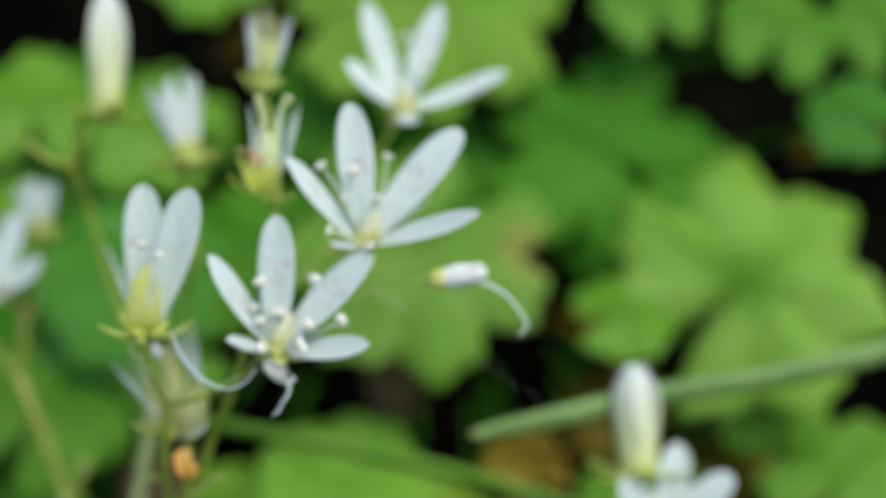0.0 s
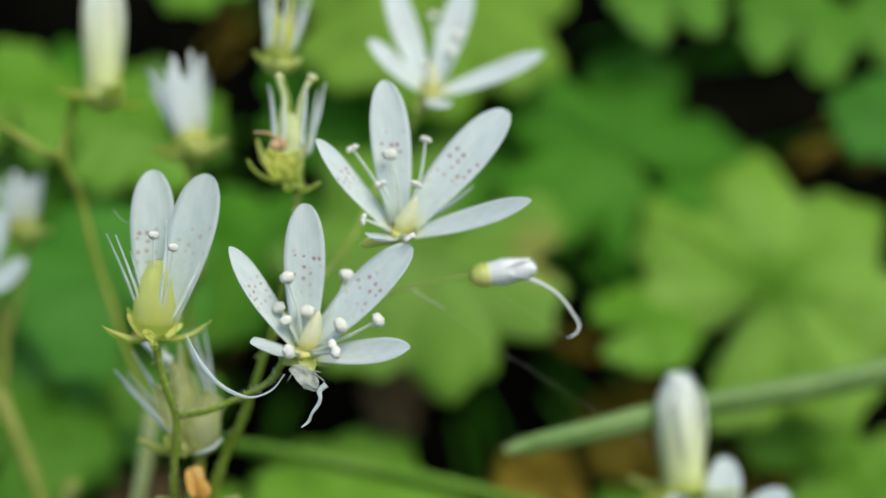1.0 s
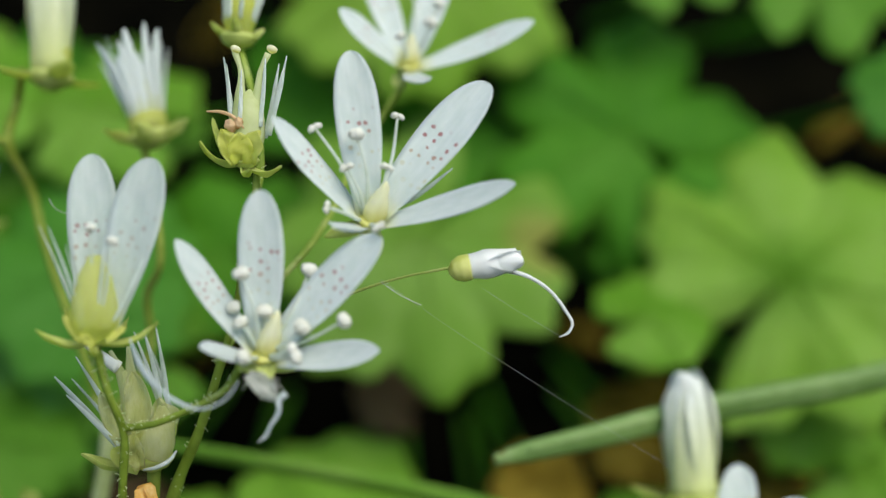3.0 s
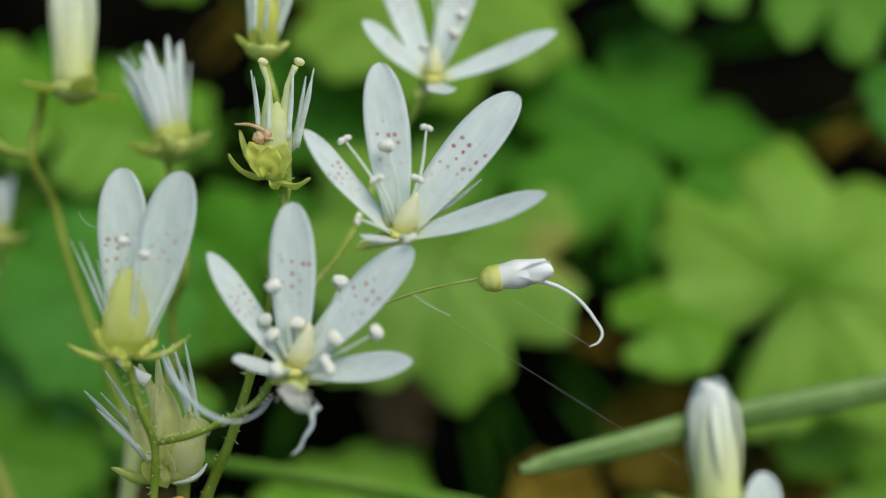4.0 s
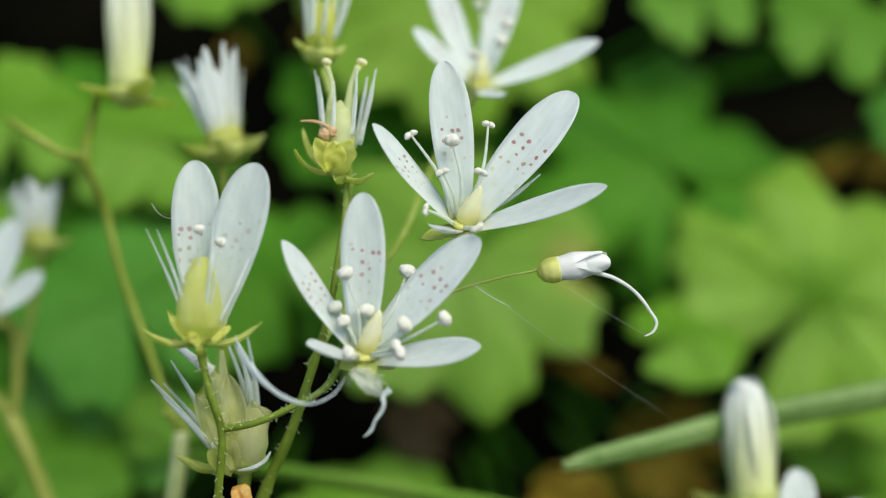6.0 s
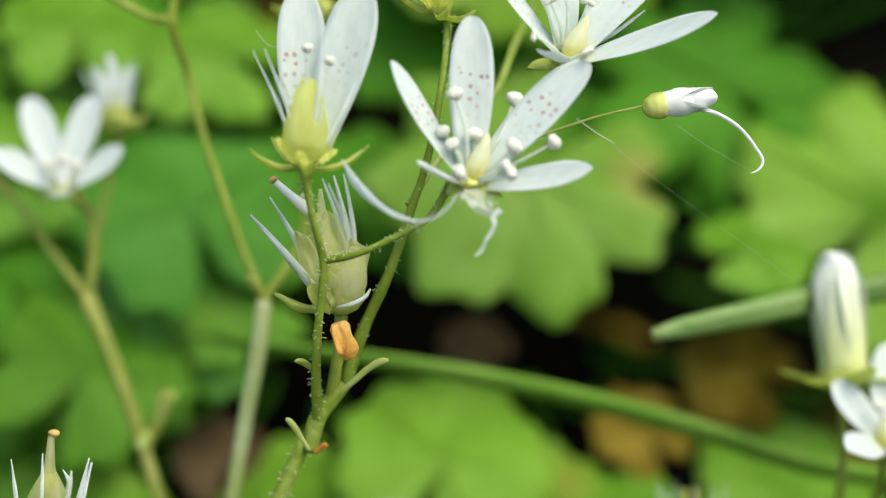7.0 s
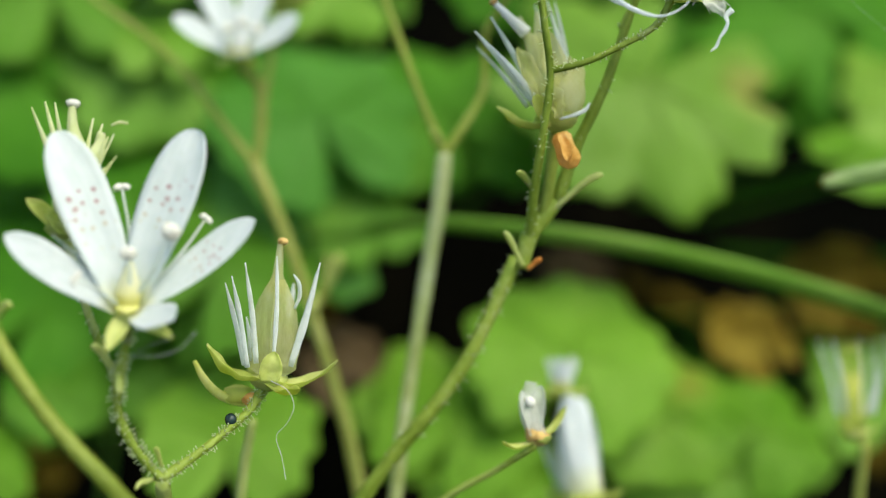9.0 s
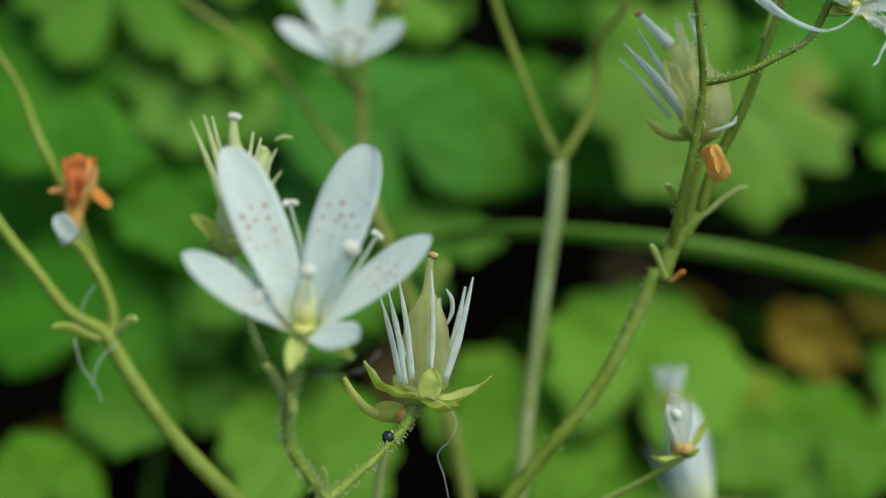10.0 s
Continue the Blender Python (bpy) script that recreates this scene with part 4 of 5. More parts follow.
st = part("style", tube([(-33.82, 82.00, -22.40), (-33.70, 81.90, -21.21), (-33.58, 81.70, -19.60)], [0.6, 0.3, 0.17], 10, 5), CAPSULE, ff)
part("stigma", blob((-33.45, 81.70, -19.47), (0.32, 0.3, 0.22), (0, 0, 1), 0.2), STIGMA, st)
for foot, tip, r in [((-35.49, 80.90, -26.47), (-36.52, 80.40, -21.93), 0.13), ((-35.27, 80.40, -26.61), (-36.12, 79.90, -21.62), 0.14), ((-34.83, 80.90, -26.38), (-35.48, 80.90, -20.77), 0.145), ((-35.08, 81.90, -26.19), (-35.43, 81.40, -23.75), 0.14),
                     ((-32.98, 81.40, -26.54), (-31.32, 80.90, -20.78), 0.17), ((-32.89, 82.40, -26.19), (-31.53, 82.40, -21.16), 0.16), ((-33.84, 80.40, -25.96), (-33.70, 80.50, -20.45), 0.12), ((-33.19, 83.40, -23.61), (-32.88, 83.40, -21.68), 0.16)]:
    stamen(ff, foot, tip, 0, r, 0.015)
cup(ff, (-34.25, 82.40, -27.29), (0.05, -0.15, 1), 1.15)
for tip, w in [((-37.49, 80.40, -25.32), 1.35), ((-30.34, 81.40, -26.26), 1.2), ((-32.38, 79.90, -27.79), 1.2), ((-35.42, 84.90, -26.06), 1.2)]:
    sepal(ff, (-34.40, 81.90, -27.30), tip, (0, -0.35, 1), w, -0.22)
part("sepal", blade((-34.08, 80.50, -27.45), (-33.80, 80.15, -25.75), (0, -1, 0.2), 1.25, -0.05, 0.25, 0.8, 0.4, 0.2, 8, 14, 3, 0.12, 0.7), SEPAL, ff)
gf = thing("flower_bud", (-35.26, 82.90, -28.39), "small nodding yellowish bud beside the spent flower", "bud")
part("sepal", tube([(-38.43, 82.90, -26.11), (-37.89, 82.90, -27.11), (-37.05, 82.90, -27.99), (-36.03, 82.90, -28.38), (-35.10, 82.90, -28.33)], [0.12, 0.24, 0.28, 0.3, 0.4], 8, 6, 0.6), BUD_CAP, gf)
part("calyx_cup", blob((-35.88, 82.90, -28.01), (0.6, 0.55, 0.85), (1, 0, -0.2), 0.35), CLEAR_OVARY, gf)
part("withered_petal", blob((-35.28, 82.30, -28.27), (0.35, 0.3, 0.4), (1, 0, 0.3), 0.4), WITHERED, gf)
bead = thing("black_bead", (-36.20, 81.05, -29.42), "tiny shiny black insect egg on the stalk", "insect egg")
part("shell", blob((-36.20, 81.05, -29.42), (0.34, 0.34, 0.36), (0, 0, 1), 0.05), BEAD, bead)

low_stalk = thing("flowering_stalk", (-39.57, 79.00, -32.42), "forked green stalk covered in sticky hairs", "stem", "flower stalks")
d_line = [(-39.57, 79.00, -32.42), (-40.55, 78.50, -31.23), (-41.50, 78.00, -29.57), (-41.69, 77.50, -28.42), (-41.56, 77.00, -27.43), (-41.05, 76.00, -25.49), (-40.85, 75.50, -24.55)]
part("pedicel", tube(d_line, [0.3, 0.25, 0.22, 0.24, 0.34, 0.22, 0.24], 10, 6, wobble=0.32), STEM, low_stalk)
hairs(low_stalk, d_line, 0.25, 300, 0.3, 8)
v_line = [(-41.56, 77.00, -27.71), (-42.35, 78.00, -26.24), (-43.0, 77.8, -24.6), (-43.95, 77.6, -21.9), (-44.50, 77.5, -19.6)]
part("pedicel", tube(v_line, [0.24, 0.2, 0.2, 0.2, 0.24], 10, 6, wobble=0.12), STEM, low_stalk)
hairs(low_stalk, v_line, 0.2, 90, 0.25, 9)
f_line = [(-39.57, 79.00, -32.42), (-38.12, 79.80, -31.41), (-36.2, 81.0, -29.83), (-35.15, 81.9, -28.79), (-34.55, 82.40, -27.72)]
part("pedicel", tube(f_line, [0.3, 0.24, 0.22, 0.25, 0.34], 10, 6, wobble=0.3), STEM, low_stalk)
hairs(low_stalk, f_line, 0.25, 190, 0.26, 10)
foot_line = [rooted((-39.82, 87.00, -40.83), 6, 5), (-39.87, 88.00, -45.76), (-39.67, 83.00, -35.95), (-39.57, 79.00, -32.42)]
part("stem", tube(foot_line, [0.9, 0.7, 0.5, 0.4], 10, 8, wobble=0.1), STEM, low_stalk)
bract(low_stalk, (-39.58, 79.00, -31.79), (-39.85, 78.40, -30.78), 0.42, -0.12)
bract(low_stalk, (-39.97, 79.00, -32.42), (-40.68, 77.60, -32.86), 0.45, -0.12)
bract(low_stalk, (-41.81, 77.00, -26.71), (-42.75, 76.00, -25.6), 0.7, -0.12)
bract(low_stalk, (-41.50, 76.60, -26.87), (-41.31, 76.00, -28.01), 0.63, -0.12)
silk("curled white thread hanging under the spent flower", [(-33.97, 79.90, -27.36), (-33.00, 79.50, -27.94), (-32.69, 79.30, -28.74), (-33.11, 79.50, -29.70), (-33.65, 79.90, -30.29), (-33.35, 79.90, -31.47), (-33.14, 79.90, -32.67)], 0.02)
silk("fine white thread trailing from the flower", [(-40.49, 74.50, -26.18), (-39.11, 74.00, -26.21), (-37.97, 73.50, -25.87), (-37.23, 73.50, -25.06)], 0.013)
silk("fine white thread trailing from the flower", [(-40.28, 74.50, -25.99), (-39.34, 74.00, -25.66), (-38.29, 73.80, -25.25)], 0.012)

# ---- flowers a little farther off ----
open_flower("open white flower standing behind the front plant", (-3.09, 88.80, 10.33), (0.05, -0.55, 0.83),
            [((-5.97, 90.86, 19.17), 2.0), ((-0.18, 90.86, 19.00), 2.1), ((4.83, 87.77, 13.27), 1.8), ((-7.29, 87.77, 14.12), 1.6), ((-2.18, 83.65, 8.85), 1.6)],
            [((-1.65, 87.77, 13.19), 0.42), ((-1.15, 88.28, 14.46), 0.4), ((-2.78, 89.83, 16.19), 0.36), ((-3.52, 86.74, 12.19), 0.3)], (-2.80, 87.77, 12.55), [(-4.03, 88.80, 9.40)])
open_flower("open white flower on a pale stalk farther back", (-37.23, 97.20, -3.96), (0, -0.6, 0.8),
            [((-40.25, 99.20, 3.09), 2.3), ((-35.62, 99.20, 3.20), 2.3), ((-33.12, 97.20, -0.84), 2.0), ((-41.96, 97.20, -1.03), 2.0), ((-36.60, 94.20, -4.70), 1.7)],
            [((-37.05, 96.20, -1.89), 0.4), ((-36.10, 96.20, -2.29), 0.4), ((-37.99, 96.20, -2.29), 0.4)], (-37.05, 96.20, -2.29), [(-35.89, 98.20, -4.42), (-38.99, 98.20, -4.42)], spotted=False, ovary_r=0.45, heart=FADED)
open_flower("open white flower low among the leaves", (16.79, 89.40, -21.61), (0, -0.5, 0.86),
            [((18.31, 91.40, -15.07), 2.5), ((13.50, 89.40, -17.55), 2.4), ((22.05, 89.40, -17.21), 2.5), ((20.56, 87.40, -20.44), 2.2), ((13.06, 86.40, -21.52), 2.2)],
            [((17.72, 88.40, -18.40), 0.38), ((16.07, 88.40, -19.06), 0.36)], (16.58, 88.40, -19.59), [], spotted=False, ovary_r=0.55)


def closed_flower(label, base, top, radius, petals=4, white=False, lean=0.0, loose=3):
    """A flower whose petals still stand shut round the ovary; loose: filaments that stand outside them."""
    fl = thing("closed_flower", base, label, "flower", "closed flowers")
    b, t = np.asarray(base, dtype=float), np.asarray(top, dtype=float)
    d = t - b
    L = np.linalg.norm(d)
    side = unit(np.cross(d, (0, 1, 0)))
    fore = np.cross(unit(d), side)
    for k in range(petals):
        a = 2 * math.pi * k / petals + 0.6
        out = side * math.cos(a) + fore * math.sin(a)
        part("petal", blade(b + d * 0.02 + out * radius * 0.7, t - d * 0.04 * (k % 3) + out * radius * 0.42 + side * lean * radius, -out, radius * 1.75, -0.10, 0.25, 0.6, 0.62, 0.12, 8, 14, k), TUFT if white else SHUT_PETAL, fl)
        part("sepal", blade(b + out * radius * 0.5, b + d * (0.1 if k % 2 else 0.02) + out * radius * 2.0, unit(d) + out * 0.3, radius * 0.9, -0.3, 0.1, 0.7, 0.4, 0.25, 6, 10, blunt=0.9), SEPAL, fl)
    for k in range(loose):
        out = side * (1.0 - 0.12 * k) + fore * (0.5 * k - 0.6)
        stamen(fl, b + d * 0.1 + out * radius * 0.8, b + d * (0.62 - 0.06 * k) + out * radius * (1.35 - 0.1 * k), 0, 0.1, 0.02)
    part("ovary", ovary_shape(b, b + d * 0.55, radius * 0.7, False), CLEAR_OVARY, fl)
    cup(fl, b, d, radius * 0.9)
    return fl


def tufted_flower(label, base, top, radius, count=9, white=True, spread=1.0, seed=1, slight=1.0):
    """A spent flower: ovary, a tuft of bare filaments or narrow petals, spread sepals; slight: below 1, all but the tuft is smaller."""
    fl = thing("spent_flower", base, label, "flower", "spent flowers")
    rng = random.Random(seed)
    b, t = np.asarray(base, dtype=float), np.asarray(top, dtype=float)
    d = t - b
    side = unit(np.cross(d, (0, 1, 0)))
    fore = np.cross(unit(d), side)
    n = count * 2 if white else count
    for k in range(n):
        a = 2 * math.pi * k / n + rng.uniform(-0.25, 0.25)
        out = side * math.cos(a) + fore * math.sin(a)
        tip = b + d * rng.uniform(0.78, 1.04) + out * radius * rng.uniform(0.7, 1.35) * spread
        if white:
            part("petal", blade(b + d * 0.1 + out * radius * 0.55, tip, -out, radius * rng.uniform(0.26, 0.46), 0.05, 0.1, 0.5, 0.6, 0.1, 4, 8, k), TUFT, fl)
        else:
            stamen(fl, b + d * 0.2 + out * radius * 0.7, tip, 0, 0.13 * slight, 0.02)
    part("ovary", ovary_shape(b, b + d * (0.55 if white else 0.95), radius * slight * (0.72 if white else 0.9), True, 0.4, not white), CLEAR_OVARY, fl)
    cup(fl, b, d, radius * slight * (0.85 if white else 1.1))
    for k in range(5):
        a = 2 * math.pi * k / 5 + 0.3
        out = side * math.cos(a) + fore * math.sin(a)
        sepal(fl, b, b + out * radius * slight * 1.6 + d * rng.uniform(0.04, 0.2), unit(d), radius * slight * 0.8, -0.2)
    return fl


closed_flower("tall white flower with petals still closed", (-26.05, 91.00, 10.43), (-25.02, 91.00, 19.96), 1.7, lean=0.5)
tufted_flower("spent white flower with narrow crowded petals", (-19.41, 90.00, 6.48), (-20.78, 90.00, 12.98), 1.75, 11, True, 1.08, 2)
tufted_flower("spent greenish flower with spread sepals", (-13.20, 85.50, 11.81), (-12.79, 85.50, 17.25), 1.3, 10, False, 1.2, 3, 0.82)
closed_flower("white flower with petals shut, standing over a grass blade", (15.2, 91.70, -17.43), (14.95, 91.70, -8.9), 2.1, petals=6, loose=0)
tufted_flower("pale spent flower far back", (-34.14, 100.00, 1.19), (-34.81, 100.00, 6.12), 1.6, 8, True, 1.0, 4)
closed_flower("white flower with drooping petals low among leaves", (-13.40, 97.00, -35.43), (-13.90, 97.00, -28.09), 1.9, white=True)
tufted_flower("pale spent flower with a small tuft", (-14.58, 98.00, -28.07), (-14.30, 98.00, -25.30), 1.1, 8, True, 1.0, 9)
tufted_flower("spent flower with pale upright filaments", (5.75, 95.50, -31.2), (5.75, 95.50, -24.5), 1.75, 13, False, 1.15, 5, 0.5)
jf = thing("flower_bud", (-18.82, 83.60, -30.84), "tiny dried bud with a white tip on a thin pedicel", "bud")
part("petals", tube([(-18.81, 83.60, -30.68), (-19.07, 83.60, -29.71), (-19.28, 83.60, -28.57), (-19.09, 83.60, -27.50)], [0.5, 0.62, 0.5, 0.36], 10, 5, 0.8, 0.3), GAUZE, jf)
part("calyx_cup", blob((-18.91, 83.60, -30.61), (0.75, 0.55, 0.55), (0.3, 0, 1), 0.5), STIGMA, jf)
part("petal", blade((-19.09, 83.30, -30.66), (-19.75, 83.10, -28.05), (0.3, -1, 0.2), 0.9, 0.1, 0.2, 0.5, 0.6, 0.08, 6, 12, 2, 0.15), GAUZE, jf)
part("petal", blade((-18.89, 83.30, -30.67), (-18.62, 83.30, -27.7), (-0.3, -1, 0.2), 0.9, 0.1, 0.2, 0.5, 0.6, 0.08, 6, 12, 3, 0.15), GAUZE, jf)
part("anther", blob((-19.29, 83.00, -28.66), (0.3, 0.28, 0.32), (0, 0, 1), 0.2), ANTHER, jf)
for tip in [(-21.01, 82.60, -30.96), (-16.81, 84.60, -28.87), (-18.13, 82.60, -30.66)]:
    sepal(jf, (-18.86, 83.60, -30.87), tip, (0, -0.4, 1), 0.6, -0.2)
jl = thing("flowering_stalk", (-23.68, 86.60, -34.12), "thin hairy pedicel rising among leaves", "stem", "flower stalks")
j_line = [rooted((-27.67, 91.60, -41.13), 0, 6), (-26.91, 89.60, -37.81), (-23.68, 86.60, -34.12), (-20.96, 85.10, -32.57), (-18.84, 83.60, -31.16)]
part("pedicel", tube(j_line, [0.4, 0.3, 0.24, 0.2, 0.2], 8, 7), STEM, jl)
hf = thing("withered_flower", (-54.54, 92.00, -16.68), "withered orange flower on a pale stalk", "flower")
part("bell", tube([(-54.75, 92.00, -16.70), (-54.65, 92.00, -15.90), (-54.50, 91.90, -14.70), (-54.30, 91.80, -13.50), (-54.15, 91.70, -12.60), (-54.10, 91.70, -12.15)], [0.3, 0.5, 0.72, 0.9, 1.0, 0.98, 0.72], 16, 5, 0.9, 0.45), WITHERED, hf)
for tip, w, fc in [((-55.05, 91.10, -12.00), 0.9, (0.4, -1, 0.1)), ((-54.10, 90.70, -11.85), 1.1, (0, -1, 0.1)), ((-53.20, 91.20, -12.00), 0.9, (-0.4, -1, 0.1))]:
    part("petal", blade((-54.45, 91.00, -14.90), tip, fc, w, 0.12, 0.35, 0.45, 0.72, 0.1, 8, 14, w * 9, 0.3), RED_HUSK, hf, "crumpled reddish petal rim")
part("sepal", blade((-54.41, 92.00, -13.76), (-56.03, 91.00, -14.24), (0, -0.4, 1), 1.1, -0.2, 0.2, 0.7, 0.4, 0.25, 6, 10), WITHERED, hf)
part("sepal", blade((-53.73, 92.00, -13.76), (-52.38, 91.00, -15.22), (0, -0.4, 1), 1.0, -0.2, 0.2, 0.7, 0.4, 0.25, 6, 10), WITHERED, hf)
part("petal", blade((-54.60, 92.00, -17.14), (-55.60, 91.00, -15.64), (0, -1, 0.2), 1.3, 0.1, 0.2, 0.6, 0.5, 0.12, 6, 10), PLAIN_PETAL, hf, "shrivelled white petal")
part("calyx_cup", blob((-55.09, 92.00, -16.33), (0.62, 0.5, 1.0), (0.25, 0, 1), 0.5, 10, 14), FADED, hf)

# ---- stalks farther back ----


def stalk_thing(label, lines, material=PALE_STEM):
    t = thing("flowering_stalk", lines[0][0][0], label, "stem", "flower stalks")
    for pts, radii, *own in lines:
        part("stem", tube(pts, [r * 0.82 for r in radii], 10, 6, wobble=0.12), own[0] if own else material, t)
    return t


ls = stalk_thing("pale stalk with a swollen knot and a side branch", [
    ([(-52.56, 92.00, -22.90), (-51.29, 92.00, -25.28), (-49.68, 92.00, -27.72), (-47.63, 92.00, -30.34), (-44.63, 92.00, -33.50), (-40.83, 96.00, -39.15), rooted((-39.27, 100.00, -42.04), 0, 10)], [0.7, 0.6, 0.62, 0.66, 0.7, 0.8, 0.9]),
    ([(-60.96, 93.00, -13.50), (-58.64, 92.00, -16.67), (-56.58, 92.00, -19.31), (-54.59, 92.00, -21.76), (-52.56, 92.00, -22.90)], [0.4, 0.42, 0.42, 0.5, 0.62]),
    ([(-52.15, 92.00, -23.19), (-52.31, 92.00, -21.27), (-53.36, 92.00, -18.81), (-54.53, 92.00, -17.14)], [0.5, 0.42, 0.38, 0.4]),
    ([(-61.03, 95.00, -3.04), (-58.84, 95.00, -6.41), (-57.35, 95.00, -10.14), (-55.69, 96.00, -13.68), (-53.68, 95.00, -18.64)], [0.3, 0.3, 0.32, 0.32, 0.28])])
bract(ls, (-52.83, 92.00, -23.35), (-55.54, 90.00, -22.74), 0.75, -0.12)
bract(ls, (-52.16, 92.00, -23.01), (-50.51, 90.00, -22.30), 0.73, -0.12)
silk("thin white fibres on the stalk", [(-54.34, 91.00, -23.21), (-53.91, 91.00, -24.91), (-52.97, 91.00, -26.29), (-52.69, 91.00, -27.14)], 0.04)
silk("thin white fibres on the stalk", [(-53.30, 91.00, -26.28), (-52.83, 91.00, -24.59), (-51.85, 91.00, -23.59)], 0.035)
silk("thin white fibres on the stalk", [(-54.09, 91.00, -22.19), (-53.71, 91.00, -20.82), (-53.13, 91.00, -19.96)], 0.035)
ks = stalk_thing("pale forked stalk behind the front plant", [
    ([(-23.04, 93.60, -11.76), (-23.35, 93.60, -14.60), (-24.10, 93.60, -18.67), (-24.85, 93.60, -23.05), (-25.95, 93.60, -29.50), rooted((-26.89, 97.60, -37.32), 0, 12)], [0.60, 0.68, 0.64, 0.60, 0.60, 0.8], MILKY_STEM),
    ([(-23.04, 93.60, -11.76), (-24.23, 93.60, -8.97), (-25.72, 93.60, -4.79), (-27.24, 93.60, -0.19), (-28.08, 93.60, 3.30), (-28.76, 91.00, 6.42), (-28.61, 92.36, 9.19), (-27.92, 91.31, 11.08)], [0.46, 0.38, 0.34, 0.34, 0.32, 0.4, 0.34, 0.34]),
    ([(-34.31, 93.00, 9.34), (-31.77, 92.00, 7.65), (-30.12, 91.40, 6.69), (-28.76, 91.00, 6.42)], [0.28, 0.3, 0.32, 0.38]),
    ([(-23.04, 93.60, -11.76), (-21.81, 93.60, -9.93), (-20.42, 93.60, -7.47), (-20.19, 92.00, -3.48), (-18.95, 90.00, -1.65), (-19.73, 90.73, 4.16), (-19.97, 90.00, 6.65)], [0.42, 0.36, 0.32, 0.3, 0.3, 0.3, 0.32])])
bract(ks, (-23.30, 93.60, -11.24), (-24.02, 92.60, -10.32), 0.84, -0.12)
es = stalk_thing("thick pale stalk with several side branches", [
    ([(-36.39, 100.86, -11.05), (-34.99, 100.86, -14.30), (-33.43, 100.86, -18.34), (-31.59, 100.86, -23.92), (-29.69, 100.86, -30.21), rooted((-28.59, 105.04, -38.77), 0, 12)], [0.7, 0.6, 0.6, 0.6, 0.65, 1.0]),
    ([(-36.39, 100.86, -11.05), (-38.74, 100.86, -7.99), (-41.20, 100.86, -4.50), (-44.06, 100.86, -1.62), (-48.11, 100.86, 1.28), (-53.00, 100.86, 5.42)], [0.46, 0.34, 0.28, 0.26, 0.25, 0.24]),
    ([(-36.22, 100.86, -11.06), (-35.96, 100.86, -7.79), (-36.24, 100.86, -4.92), (-37.63, 100.86, -3.51)], [0.46, 0.5, 0.56, 0.5]),
    ([(-36.03, 100.86, -7.79), (-35.53, 102.95, -3.25), (-34.83, 103.79, 2.02)], [0.3, 0.28, 0.3]),
    ([(-32.20, 100.86, -21.93), (-31.35, 100.86, -20.35), (-30.96, 100.86, -18.75), (-31.06, 100.86, -17.76)], [0.4, 0.5, 0.6, 0.26])], TAN_STEM)
bract(es, (-31.35, 100.86, -20.35), (-29.93, 99.82, -18.01), 1.26, -0.12)
bract(es, (-31.82, 100.86, -20.74), (-32.35, 99.82, -21.92), 0.95, -0.12)
stalk_thing("thin stalks of the flowers behind the front plant", [
    ([(-11.61, 80.20, 1.79), (-11.49, 80.50, 2.35), (-11.96, 83.50, 7.27), (-13.25, 85.81, 11.63)], [0.24, 0.24, 0.26, 0.28]),
    ([(-13.80, 80.30, -7.07), (-12.28, 82.00, -4.59), (-8.64, 85.00, -0.07), (-5.81, 89.21, 6.00), (-3.27, 89.01, 9.85)], [0.24, 0.24, 0.24, 0.24, 0.28])], STEM)
stalk_thing("pale stalk of the closed flower beside the grass", [
    ([(14.99, 91.70, -17.87), (15.53, 93.00, -21.64), (16.31, 97.00, -28.59), rooted((17.12, 100.00, -35.04), 0, 15)], [0.34, 0.36, 0.4, 0.6]),
    ([(16.84, 89.60, -22.16), (17.62, 93.00, -25.33), (16.62, 97.00, -28.60)], [0.32, 0.32, 0.34])])
stalk_thing("pale stalk of a low blurred flower", [
    ([(-13.42, 97.00, -36.00), (-13.91, 99.00, -39.83), rooted((-13.90, 102.00, -46.12), 0, 12)], [0.4, 0.45, 0.6])])
stalk_thing("pale stalk of a low spent flower", [
    ([(6.17, 95.00, -31.66), (6.36, 97.00, -35.44), rooted((6.32, 100.00, -44.41), 0, 12)], [0.4, 0.42, 0.6])])
stalk_thing("thin green stalk behind the spent flower", [
    ([(-35.48, 88.00, -29.45), (-36.07, 89.00, -32.34), (-36.45, 90.00, -35.77), rooted((-36.68, 92.00, -43.47), 0, 10)], [0.36, 0.4, 0.42, 0.6])], STEM)

# ---- grass ----


def grass(label, pts, widths, material=GRASS):
    g = thing("grass_blade", pts[-1], label, "grass", "grass blades")
    lb = part("leaf_blade", tube(pts, widths, 8, 10, 0.55), material, g)
    ridge = [np.asarray(p) + np.array((0, -0.42 * w, 0.25 * w)) for p, w in zip(pts, widths)]
    part("midrib", tube(ridge[1:-1], [0.2, 0.26, 0.26], 6, 10), material, lb)
    return g


